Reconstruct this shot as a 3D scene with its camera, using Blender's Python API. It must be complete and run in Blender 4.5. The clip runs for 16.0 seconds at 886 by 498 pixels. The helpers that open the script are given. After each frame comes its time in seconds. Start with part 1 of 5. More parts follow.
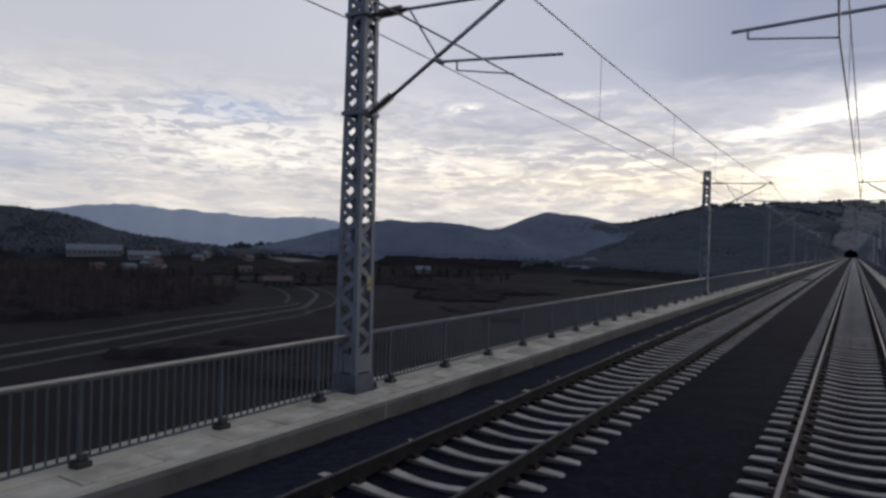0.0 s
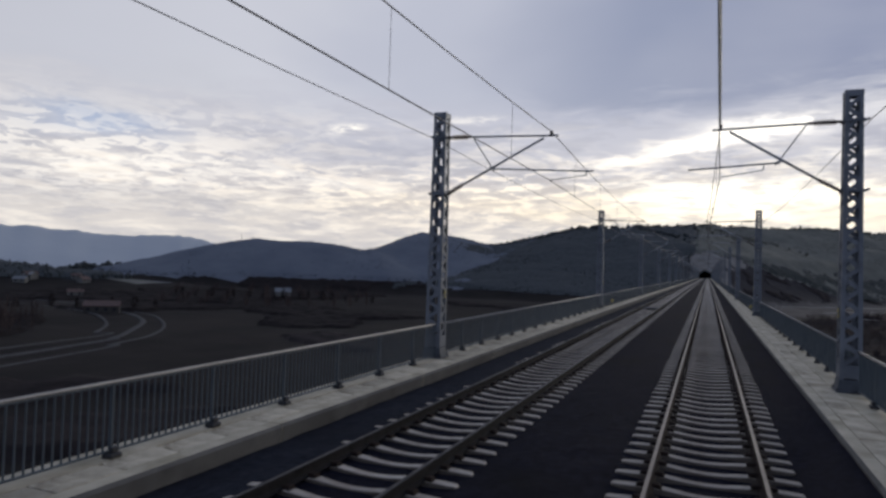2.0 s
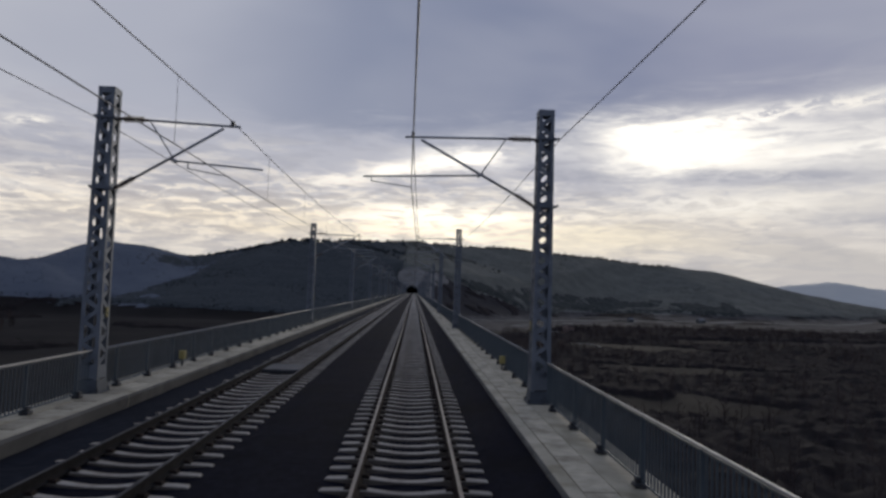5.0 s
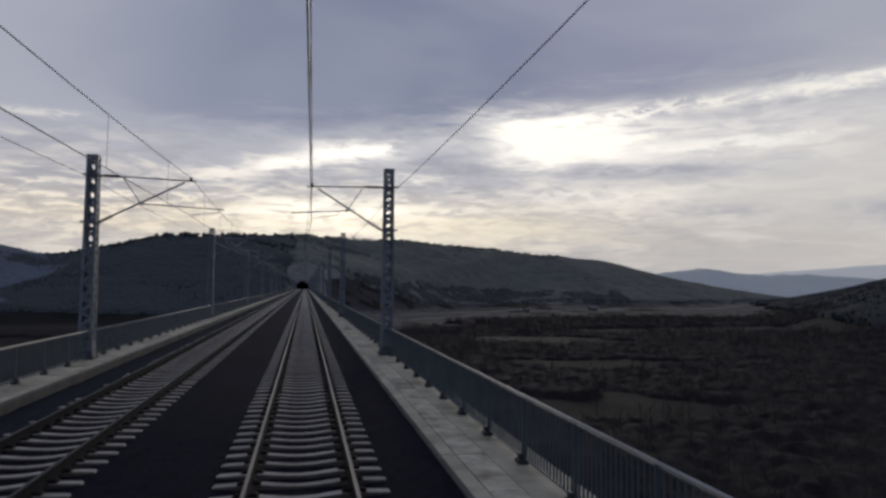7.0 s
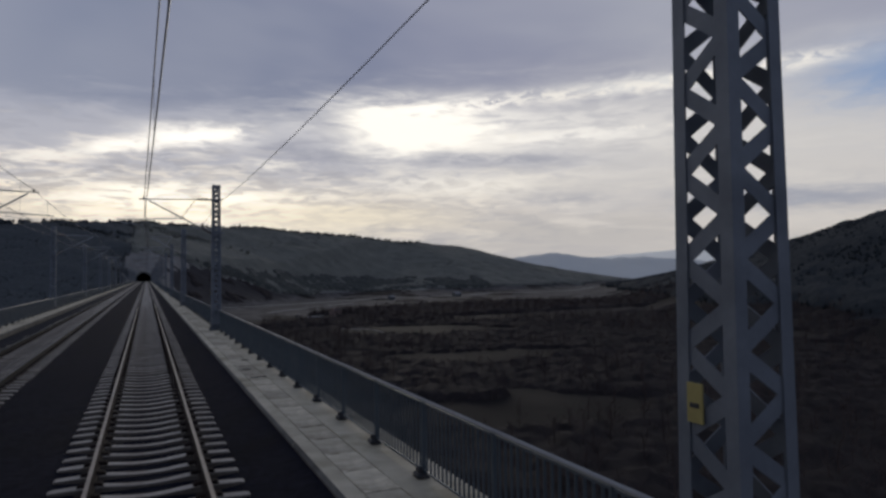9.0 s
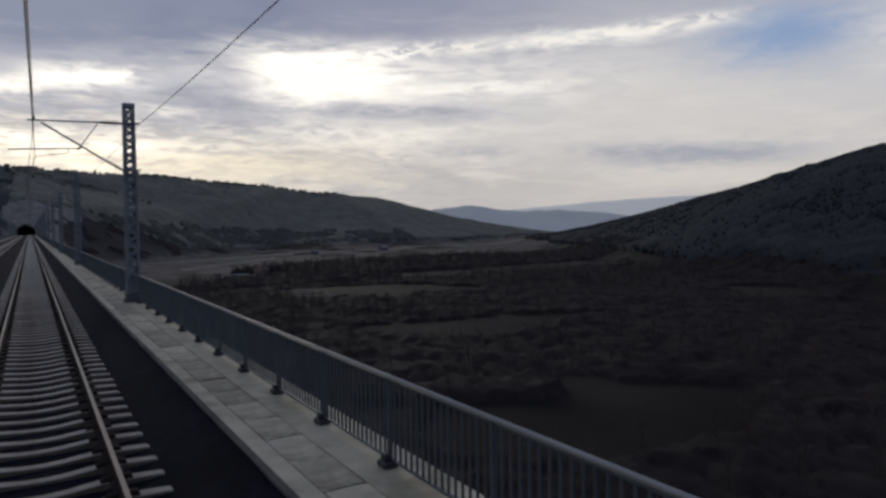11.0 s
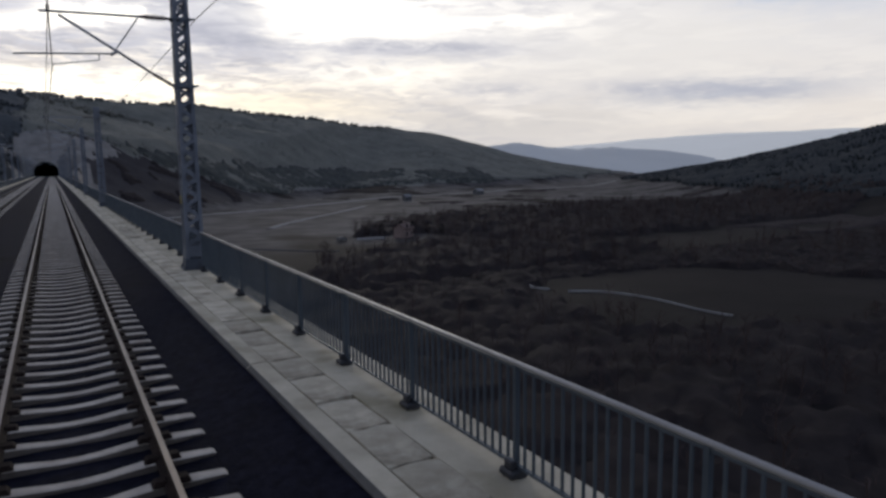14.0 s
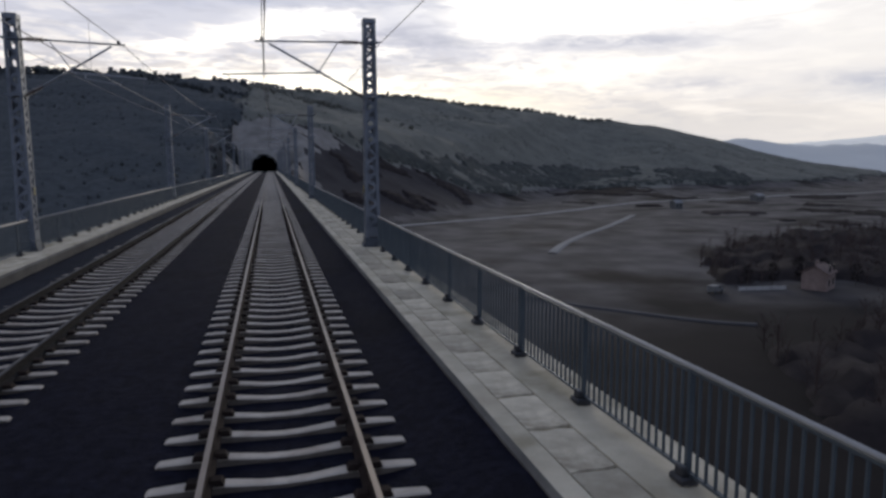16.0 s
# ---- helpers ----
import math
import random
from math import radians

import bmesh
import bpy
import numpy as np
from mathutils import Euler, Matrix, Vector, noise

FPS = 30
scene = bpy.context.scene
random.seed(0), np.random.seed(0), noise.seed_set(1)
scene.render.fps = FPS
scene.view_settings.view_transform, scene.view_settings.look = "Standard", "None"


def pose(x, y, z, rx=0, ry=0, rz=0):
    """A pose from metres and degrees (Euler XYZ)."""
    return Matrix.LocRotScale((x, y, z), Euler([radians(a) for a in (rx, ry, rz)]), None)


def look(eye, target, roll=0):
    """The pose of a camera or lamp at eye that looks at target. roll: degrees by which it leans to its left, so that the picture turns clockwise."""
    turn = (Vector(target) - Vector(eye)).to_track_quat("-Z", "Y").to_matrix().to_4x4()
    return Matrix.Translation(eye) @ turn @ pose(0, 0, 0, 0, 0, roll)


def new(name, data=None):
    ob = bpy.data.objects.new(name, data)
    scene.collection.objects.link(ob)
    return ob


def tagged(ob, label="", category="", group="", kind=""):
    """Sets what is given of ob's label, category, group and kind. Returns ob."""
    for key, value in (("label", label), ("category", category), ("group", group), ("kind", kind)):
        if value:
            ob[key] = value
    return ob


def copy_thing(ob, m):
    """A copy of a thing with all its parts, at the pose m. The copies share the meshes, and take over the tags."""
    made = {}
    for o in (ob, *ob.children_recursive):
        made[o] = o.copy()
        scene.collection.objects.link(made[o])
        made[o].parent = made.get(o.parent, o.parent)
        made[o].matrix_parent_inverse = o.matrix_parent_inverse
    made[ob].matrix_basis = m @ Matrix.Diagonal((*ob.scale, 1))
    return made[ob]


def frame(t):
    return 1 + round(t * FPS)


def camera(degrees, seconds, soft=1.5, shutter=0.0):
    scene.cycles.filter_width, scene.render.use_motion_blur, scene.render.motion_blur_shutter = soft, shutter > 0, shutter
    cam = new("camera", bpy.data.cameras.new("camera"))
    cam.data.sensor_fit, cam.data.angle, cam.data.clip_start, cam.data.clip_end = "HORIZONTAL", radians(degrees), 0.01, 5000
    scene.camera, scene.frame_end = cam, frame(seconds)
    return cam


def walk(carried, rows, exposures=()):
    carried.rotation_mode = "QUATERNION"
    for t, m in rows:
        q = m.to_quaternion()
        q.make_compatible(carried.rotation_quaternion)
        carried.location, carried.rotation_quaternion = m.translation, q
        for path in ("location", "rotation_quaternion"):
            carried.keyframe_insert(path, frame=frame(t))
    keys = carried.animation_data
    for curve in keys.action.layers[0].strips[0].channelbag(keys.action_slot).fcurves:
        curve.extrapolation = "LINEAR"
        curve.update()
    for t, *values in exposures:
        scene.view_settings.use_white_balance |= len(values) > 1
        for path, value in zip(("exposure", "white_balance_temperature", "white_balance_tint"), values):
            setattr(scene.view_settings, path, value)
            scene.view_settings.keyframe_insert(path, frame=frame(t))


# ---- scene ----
# ---- scale: every length below is written in bridge units; S turns them into metres ----
S = 0.82

# ---- camera and its ride ----
cam = camera(67.56, 16.0, soft=2.9)
# seconds, x, y, z, heading to the left, upward tilt, lean to the left
rows = [
    (0.0, -0.094, 0.000, 2.766, 31.82, -0.59, 1.74),
    (1.0, -0.082, 11.739, 2.823, 27.26, 0.40, 1.28),
    (1.5, -0.059, 17.586, 2.821, 24.92, 1.27, 1.18),
    (2.0, -0.045, 23.448, 2.813, 21.84, 1.53, 1.86),
    (2.5, -0.050, 29.258, 2.811, 19.44, 1.87, 2.00),
    (3.0, -0.053, 34.864, 2.808, 15.37, 2.01, 1.78),
    (3.5, -0.032, 40.431, 2.798, 11.02, 2.44, 0.85),
    (4.0, -0.004, 46.356, 2.784, 7.16, 2.76, 1.59),
    (4.5, 0.009, 52.565, 2.781, 2.16, 3.12, 1.88),
    (5.0, 0.006, 58.674, 2.773, -2.34, 3.66, 2.00),
    (7.5, -0.000, 88.205, 2.768, -14.42, 3.06, -0.18),
    (8.0, 0.002, 94.151, 2.771, -17.64, 2.99, -0.83),
    (8.5, -0.005, 100.085, 2.774, -20.05, 2.89, -1.02),
    (9.0, -0.032, 105.930, 2.778, -24.12, 2.17, -0.73),
    (9.5, -0.042, 112.054, 2.772, -26.47, 0.19, -0.57),
    (10.0, -0.041, 118.145, 2.783, -29.73, -1.61, -1.05),
    (10.2, -0.041, 120.585, 2.783, -29.84, -1.63, -1.03),
    (10.4, -0.041, 124.185, 2.784, -30.16, -1.69, -0.98),
    (10.6, -0.041, 130.103, 2.786, -30.64, -1.78, -0.91),
    (10.8, -0.040, 138.338, 2.788, -31.24, -1.89, -0.83),
    (11.1, -0.039, 152.330, 2.792, -32.30, -2.08, -0.67),
    (11.5, -0.038, 170.985, 2.797, -33.79, -2.35, -0.45),
    (12.0, -0.036, 194.305, 2.802, -35.34, -2.63, -0.23),
    (12.5, -0.036, 217.624, 2.804, -35.99, -2.75, -0.13),
    (13.0, -0.012, 240.943, 2.799, -35.82, -4.23, -0.41),
    (13.5, -0.007, 264.258, 2.801, -31.92, -4.60, 0.83),
    (14.0, -0.022, 287.725, 2.819, -30.34, -7.19, -0.77),
    (14.5, -0.047, 311.304, 2.811, -28.29, -6.94, 0.30),
    (15.0, -0.090, 334.991, 2.780, -22.99, -6.02, 0.68),
    (15.5, -0.105, 358.898, 2.771, -18.09, -6.40, 0.38),
    (16.0, -0.057, 382.806, 2.814, -14.52, -7.30, -0.20),
]
ride = []
for t, x, y, z, yaw, tilt, lean in rows:
    eye = Vector((x, y, z)) * S
    a, b = radians(yaw), radians(tilt)
    ahead = Vector((-math.sin(a) * math.cos(b), math.cos(a) * math.cos(b), math.sin(b)))
    ride.append((t, look(eye, eye + ahead, lean)))
walk(cam, ride, exposures=[(0.0, 0.20), (1.5, 0.20), (3.0, 0.10), (4.5, -0.08), (5.2, -0.12), (8.5, -0.24), (10.0, -0.22), (12.5, 0.0), (14.0, 0.23), (15.0, 0.36), (16.0, 0.42)])

# ---- world: broken winter overcast, low sun behind the clouds ahead ----
SUN_AZ, SUN_EL = 20.0, 12.4
world = bpy.data.worlds.new("world")
scene.world = world
world.use_nodes = True
wt = world.node_tree
wt.nodes.clear()


def wmath(op, a, b=None, c=None, clamp=False):
    n = wt.nodes.new("ShaderNodeMath")
    n.operation, n.use_clamp = op, clamp
    for i, v in enumerate((a, b, c)):
        if v is None:
            continue
        if isinstance(v, (int, float)):
            n.inputs[i].default_value = v
        else:
            wt.links.new(v, n.inputs[i])
    return n.outputs[0]


def wmix(fac, a, b):
    n = wt.nodes.new("ShaderNodeMix")
    n.data_type = "RGBA"
    for sock, v in ((n.inputs[0], fac), (n.inputs[6], a), (n.inputs[7], b)):
        if isinstance(v, tuple):
            sock.default_value = (*v, 1)
        elif isinstance(v, (int, float)):
            sock.default_value = v
        else:
            wt.links.new(v, sock)
    return n.outputs[2]


def wramp(fac, stops):
    n = wt.nodes.new("ShaderNodeValToRGB")
    n.color_ramp.interpolation = "EASE"
    e = n.color_ramp.elements
    while len(e) < len(stops):
        e.new(0.5)
    for el, (p, c) in zip(e, stops):
        el.position, el.color = p, (*c, 1) if len(c) == 3 else c
    wt.links.new(fac, n.inputs[0])
    return n.outputs[0]


def wnoise(vec, scale, detail, rough=0.55, warp=0.0):
    n = wt.nodes.new("ShaderNodeTexNoise")
    n.inputs["Scale"].default_value, n.inputs["Detail"].default_value = scale, detail
    n.inputs["Roughness"].default_value, n.inputs["Distortion"].default_value = rough, warp
    wt.links.new(vec, n.inputs["Vector"])
    return n.outputs["Fac"]


coord = wt.nodes.new("ShaderNodeTexCoord").outputs["Generated"]
sep = wt.nodes.new("ShaderNodeSeparateXYZ")
wt.links.new(coord, sep.inputs[0])
dx, dy, dz = sep.outputs
az = wmath("MULTIPLY", wmath("ARCTAN2", dx, dy), 180 / math.pi)
el = wmath("MULTIPLY", wmath("ARCSINE", dz), 180 / math.pi)
# cloud sheet seen in perspective
lift = wmath("ADD", wmath("MAXIMUM", dz, 0.0), 0.09)
sheet = wt.nodes.new("ShaderNodeCombineXYZ")
wt.links.new(wmath("DIVIDE", dx, lift), sheet.inputs[0])
wt.links.new(wmath("DIVIDE", dy, lift), sheet.inputs[1])
sheet = sheet.outputs[0]
big = wnoise(sheet, 0.55, 4, 0.5, 0.4)
mid = wnoise(sheet, 1.9, 6, 0.55, 0.6)
fine = wnoise(sheet, 6.5, 5, 0.6, 0.8)
# streaks in angle space, long and flat
flat = wt.nodes.new("ShaderNodeCombineXYZ")
wt.links.new(wmath("MULTIPLY", az, 0.10), flat.inputs[0])
wt.links.new(wmath("MULTIPLY", el, 0.52), flat.inputs[1])
flat = flat.outputs[0]
streak = wnoise(flat, 1.3, 7, 0.58, 0.55)
streak2 = wnoise(flat, 2.3, 6, 0.6, 0.4)
# positions warped a little by the clouds, so that patches get ragged edges
azw = wmath("ADD", az, wmath("MULTIPLY", wmath("SUBTRACT", mid, 0.5), 14.0))
elw = wmath("ADD", el, wmath("MULTIPLY", wmath("SUBTRACT", streak, 0.5), 5.0))


azs = wmath("ADD", az, wmath("MULTIPLY", wmath("SUBTRACT", fine, 0.5), 6.0))
els = wmath("ADD", el, wmath("ADD", wmath("MULTIPLY", wmath("SUBTRACT", streak2, 0.5), 2.2), wmath("MULTIPLY", wmath("SUBTRACT", fine, 0.5), 1.6)))


def patch(a, e, wa, we, warped=2):
    """A soft patch of cloud at azimuth a and elevation e, with its half widths in degrees."""
    u = wmath("DIVIDE", wmath("SUBTRACT", (az, azs, azw)[int(warped)], a), wa)
    v = wmath("DIVIDE", wmath("SUBTRACT", (el, els, elw)[int(warped)], e), we)
    r = wmath("ADD", wmath("MULTIPLY", u, u), wmath("MULTIPLY", v, v))
    return wmath("POWER", 2.718, wmath("MULTIPLY", r, -1.0))


nishita = wt.nodes.new("ShaderNodeTexSky")
nishita.sky_type = "NISHITA"
nishita.sun_disc = False
nishita.sun_elevation, nishita.sun_rotation = radians(SUN_EL), radians(SUN_AZ)
blue = wt.nodes.new("ShaderNodeVectorMath")
blue.operation = "SCALE"
wt.links.new(nishita.outputs[0], blue.inputs[0])
blue.inputs["Scale"].default_value = 0.075
blue = wmix(0.75, blue.outputs[0], (0.27, 0.39, 0.64))

elev = wmath("DIVIDE", elw, 40.0, clamp=True)
low = wramp(elev, [(0.0, (0.54, 0.51, 0.50)), (0.09, (0.69, 0.632, 0.578)), (0.16, (0.635, 0.60, 0.59)), (0.24, (0.54, 0.535, 0.58)), (0.34, (0.49, 0.495, 0.56)), (0.5, (0.36, 0.37, 0.46)), (1.0, (0.34, 0.35, 0.43))])
# thinner, lighter cloud to the far left
thin = wramp(wmath("ADD", wmath("DIVIDE", az, 90.0), 1.0, clamp=True), [(0.30, (1, 1, 1)), (0.75, (0, 0, 0))])
low = wmix(wmath("MULTIPLY", thin, 0.55), low, (0.60, 0.565, 0.54))
sky = low
# bright rims and darker bellies below the deck
calm = wramp(wmath("ADD", wmath("DIVIDE", az, 180.0), 0.5, clamp=True), [(0.62, (1, 1, 1)), (0.75, (0.3, 0.3, 0.3))])
band = wmath("MULTIPLY", patch(0, 6.5, 200, 5.5, 0), calm)
rim = wmath("MULTIPLY", wramp(streak, [(0.49, (0, 0, 0)), (0.60, (1, 1, 1))]), band)
sky = wmix(wmath("MULTIPLY", rim, 0.75), sky, (0.98, 0.89, 0.77))
belly = wmath("MULTIPLY", wramp(streak2, [(0.40, (1, 1, 1)), (0.52, (0, 0, 0))]), band)
sky = wmix(wmath("MULTIPLY", belly, 0.60), sky, (0.38, 0.38, 0.43))
# thin shining lines low over the hills
lines = wnoise(flat, 3.6, 5, 0.6, 0.5)
low_band = patch(-14, 6.0, 34, 2.6, 0)
sky = wmix(wmath("MULTIPLY", wmath("MULTIPLY", wramp(lines, [(0.42, (1, 1, 1)), (0.50, (0, 0, 0))]), low_band), 0.65), sky, (0.42, 0.40, 0.43))
sky = wmix(wmath("MULTIPLY", wmath("MULTIPLY", wramp(lines, [(0.52, (0, 0, 0)), (0.60, (1, 1, 1))]), low_band), 0.90), sky, (1.12, 1.00, 0.84))
# rippled small clouds to the left, with a scrap of blue
ripple = wmath("MULTIPLY", wramp(fine, [(0.46, (0, 0, 0)), (0.56, (1, 1, 1))]), patch(-48, 7.6, 17, 3.4))
sky = wmix(wmath("MULTIPLY", patch(-50, 10.6, 5.0, 1.4), 0.75), sky, (0.30, 0.38, 0.54))
sky = wmix(wmath("MULTIPLY", ripple, 0.75), sky, (0.94, 0.88, 0.80))
# cooler gap low on the far left
sky = wmix(wmath("MULTIPLY", patch(-66, 6.0, 7, 3.0), 0.6), sky, (0.36, 0.41, 0.50))
# deck of lavender grey cloud ahead, its lower edge near 13 degrees
deck_edge = wmath("ADD", wmath("SUBTRACT", elw, 13.2), wmath("MULTIPLY", wmath("SUBTRACT", streak, 0.5), 3.0))
deck = wramp(wmath("ADD", wmath("MULTIPLY", deck_edge, 0.20), 0.5, clamp=True), [(0.1, (0, 0, 0)), (0.9, (1, 1, 1))])
az_deck = wmath("ADD", az, wmath("MULTIPLY", wmath("SUBTRACT", big, 0.5), 50.0))
deck_tone = wramp(wmath("ADD", wmath("DIVIDE", az_deck, 140.0), 0.5, clamp=True), [(0.0, (0.49, 0.495, 0.53)), (0.12, (0.50, 0.505, 0.545)), (0.22, (0.55, 0.555, 0.60)), (0.32, (0.46, 0.475, 0.545)), (0.48, (0.235, 0.268, 0.375)), (0.55, (0.200, 0.232, 0.345)), (0.70, (0.29, 0.305, 0.41)), (0.82, (0.45, 0.46, 0.52)), (1.0, (0.55, 0.55, 0.57))])
deck_tone = wmix(wmath("MULTIPLY", wramp(big, [(0.42, (0, 0, 0)), (0.62, (1, 1, 1))]), 0.36), deck_tone, (0.47, 0.48, 0.54))
deck_on = wmath("MULTIPLY", deck, wmath("SUBTRACT", 1.0, patch(62, 16, 17, 9)))
sky = wmix(wmath("MULTIPLY", deck_on, 0.92), sky, deck_tone)
# pale veil to the right, and the blue hole in it
CLOUDS = (
    # azimuth, elevation, half widths, strength, tone, raggedness
    (50, 9.5, 20, 6.0, 0.70, (0.78, 0.735, 0.67), 2),
    (53, 5.4, 8, 0.8, 0.80, (0.40, 0.42, 0.48), 1),
    (36, 3.2, 12, 1.2, 0.50, (0.50, 0.48, 0.47), 2),
    (59.5, 14.0, 5.6, 2.3, 0.97, None, 1),
    (70, 13.0, 5.0, 3.0, 0.80, (0.86, 0.83, 0.78), 1),
    (44, 15.3, 9, 0.55, 0.85, (0.95, 0.92, 0.86), 1),
    (35, 11.6, 7, 0.30, 0.75, (1.05, 1.0, 0.92), 1),
)
BARS = (
    (25, 9.4, 10, 0.8, 0.75, (0.43, 0.43, 0.49), 1),
    (13, 10.2, 6, 0.8, 0.70, (0.40, 0.40, 0.47), 1),
    (-27, 9.6, 11, 1.2, 0.55, (0.40, 0.405, 0.47), 1),
    (-44, 4.6, 14, 0.9, 0.40, (0.44, 0.43, 0.45), 1),
    (28, 7.6, 8, 1.1, 0.75, (0.95, 0.88, 0.77), 1),
)
for a_, e_, wa_, we_, k_, tone_, rag_ in CLOUDS + BARS:
    sky = wmix(wmath("MULTIPLY", patch(a_, e_, wa_, we_, rag_), k_), sky, blue if tone_ is None else tone_)
# sun breaking through: the brightest cloud of all, and shining cloud edges
glow = wmath("ADD", wmath("MULTIPLY", patch(20.8, 12.4, 5.4, 1.8), 1.5), wmath("MULTIPLY", wmath("MULTIPLY", patch(28, 12.4, 15, 2.6), wramp(streak2, [(0.36, (0.35, 0.35, 0.35)), (0.58, (1, 1, 1))])), 0.62), clamp=True)
sky = wmix(glow, sky, (1.30, 1.22, 1.08))
EDGES = (
    (3.4, 11.4, 3.4, 0.80, 1.0, (1.55, 1.45, 1.28), 1),
    (-1.8, 10.4, 2.8, 0.50, 1.0, (1.30, 1.20, 1.06), 1),
    (-7.0, 9.2, 3.4, 0.45, 0.95, (1.15, 1.05, 0.92), 1),
    (9.6, 9.2, 2.2, 0.40, 0.80, (1.05, 0.98, 0.88), 1),
    (2.5, 5.8, 9.0, 1.5, 0.97, (1.9, 1.74, 1.42), 1),
    (-8, 5.4, 22, 1.3, 0.55, (0.95, 0.80, 0.58), 2),
    (14, 5.0, 10, 1.4, 0.70, (1.05, 0.92, 0.69), 1),
)
for a_, e_, wa_, we_, k_, tone_, rag_ in EDGES:
    sky = wmix(wmath("MULTIPLY", patch(a_, e_, wa_, we_, rag_), k_), sky, tone_)
sky = wmix(wmath("MULTIPLY", wmath("MULTIPLY", wramp(lines, [(0.41, (1, 1, 1)), (0.50, (0, 0, 0))]), patch(-2, 6.4, 24, 2.2, 0)), 0.55), sky, (0.52, 0.475, 0.455))
# wisps: broken bands of cloud from one direction to another, with torn edges
torn_at = wt.nodes.new("ShaderNodeCombineXYZ")
wt.links.new(wmath("MULTIPLY", az, 0.42), torn_at.inputs[0])
wt.links.new(wmath("MULTIPLY", el, 1.25), torn_at.inputs[1])
torn = wnoise(torn_at.outputs[0], 1.0, 7, 0.62, 0.5)
torn_gaps = wramp(torn, [(0.40, (0, 0, 0)), (0.56, (1, 1, 1))])
soft_gaps = wramp(torn, [(0.30, (0.3, 0.3, 0.3)), (0.60, (1, 1, 1))])
el_torn = wmath("ADD", el, wmath("MULTIPLY", wmath("SUBTRACT", torn, 0.5), 1.7))


def wisp(a0, e0, a1, e1, half, gaps):
    slope, mid_a, long_ = (e1 - e0) / (a1 - a0), (a0 + a1) / 2, (a1 - a0) / 2 * 1.1
    u = wmath("DIVIDE", wmath("SUBTRACT", az, mid_a), long_)
    v = wmath("DIVIDE", wmath("SUBTRACT", wmath("SUBTRACT", el_torn, (e0 + e1) / 2), wmath("MULTIPLY", wmath("SUBTRACT", az, mid_a), slope)), half)
    r = wmath("ADD", wmath("POWER", wmath("ABSOLUTE", u), 4.0), wmath("MULTIPLY", v, v))
    return wmath("MULTIPLY", wmath("POWER", 2.718, wmath("MULTIPLY", r, -1.0)), gaps)


WISP_TONES = {"white": (1.38, 1.29, 1.14), "cream": (1.08, 1.01, 0.90), "gold": (0.98, 0.875, 0.745), "grey": (0.40, 0.405, 0.46)}
# two directions, half width, strength, tone
WISPS = (
    (22, 10.2, 34.5, 9.6, 0.50, 0.75, "grey"), (44, 6.3, 58.6, 5.2, 0.60, 0.75, "grey"), (31.4, 6.6, 38, 6.4, 0.5, 0.45, "grey"), (9.8, 10.5, 17.5, 10.2, 0.45, 0.65, "grey"),
    (18.5, 8.1, 31, 7.5, 0.85, 0.70, "cream"), (-9.6, 8.7, -3.6, 9.95, 0.30, 0.90, "cream"), (-4, 10, 1.8, 11.1, 0.42, 1.0, "white"), (1.5, 11.1, 8.1, 12.1, 0.48, 1.0, "white"),
)
HIGH_WISPS = (
    (7.6, 9.7, 11.2, 9.15, 0.28, 0.90, "cream"), (-31.8, 11.4, -29, 11.7, 0.30, 0.85, "cream"), (-22.8, 12.5, -17.4, 12.8, 0.26, 0.45, "cream"), (20, 13.7, 31, 14.8, 0.55, 0.90, "white"),
    (30, 14.8, 42, 15.3, 0.45, 0.90, "cream"), (41, 15.2, 55, 15.9, 0.50, 0.95, "cream"), (27, 11.75, 35.5, 11.85, 0.16, 0.85, "cream"), (37.8, 11.8, 43.5, 12.0, 0.16, 0.85, "cream"),
)
LOW_WISPS = (
    (-36.5, 8.4, -23, 6.2, 0.40, 0.60, "gold"), (-29, 4.0, -16, 5.2, 0.26, 0.60, "gold"), (-56, 7.2, -40, 7.9, 0.7, 0.30, "cream"), (-41, 7.8, -24, 6.1, 0.40, 0.35, "cream"),
    (-14, 5.5, -4, 6.7, 0.3, 0.75, "gold"), (-4, 6.3, 8, 6.5, 0.35, 0.8, "white"),
)
for a0_, e0_, a1_, e1_, half_, k_, tone_ in WISPS + HIGH_WISPS + LOW_WISPS:
    sky = wmix(wmath("MULTIPLY", wisp(a0_, e0_, a1_, e1_, half_, soft_gaps if tone_ == "grey" else torn_gaps), k_), sky, WISP_TONES[tone_])
# unseen sky overhead and behind, dimmed and blued to set the ground's light
high = wramp(wmath("DIVIDE", el, 60.0, clamp=True), [(0.45, (0, 0, 0)), (0.75, (1, 1, 1))])
sky = wmix(high, sky, (0.152, 0.190, 0.290))
behind = wramp(wmath("DIVIDE", wmath("ABSOLUTE", az), 180.0), [(0.44, (0, 0, 0)), (0.62, (1, 1, 1))])
sky = wmix(wmath("MULTIPLY", behind, 0.8), sky, (0.245, 0.300, 0.440))
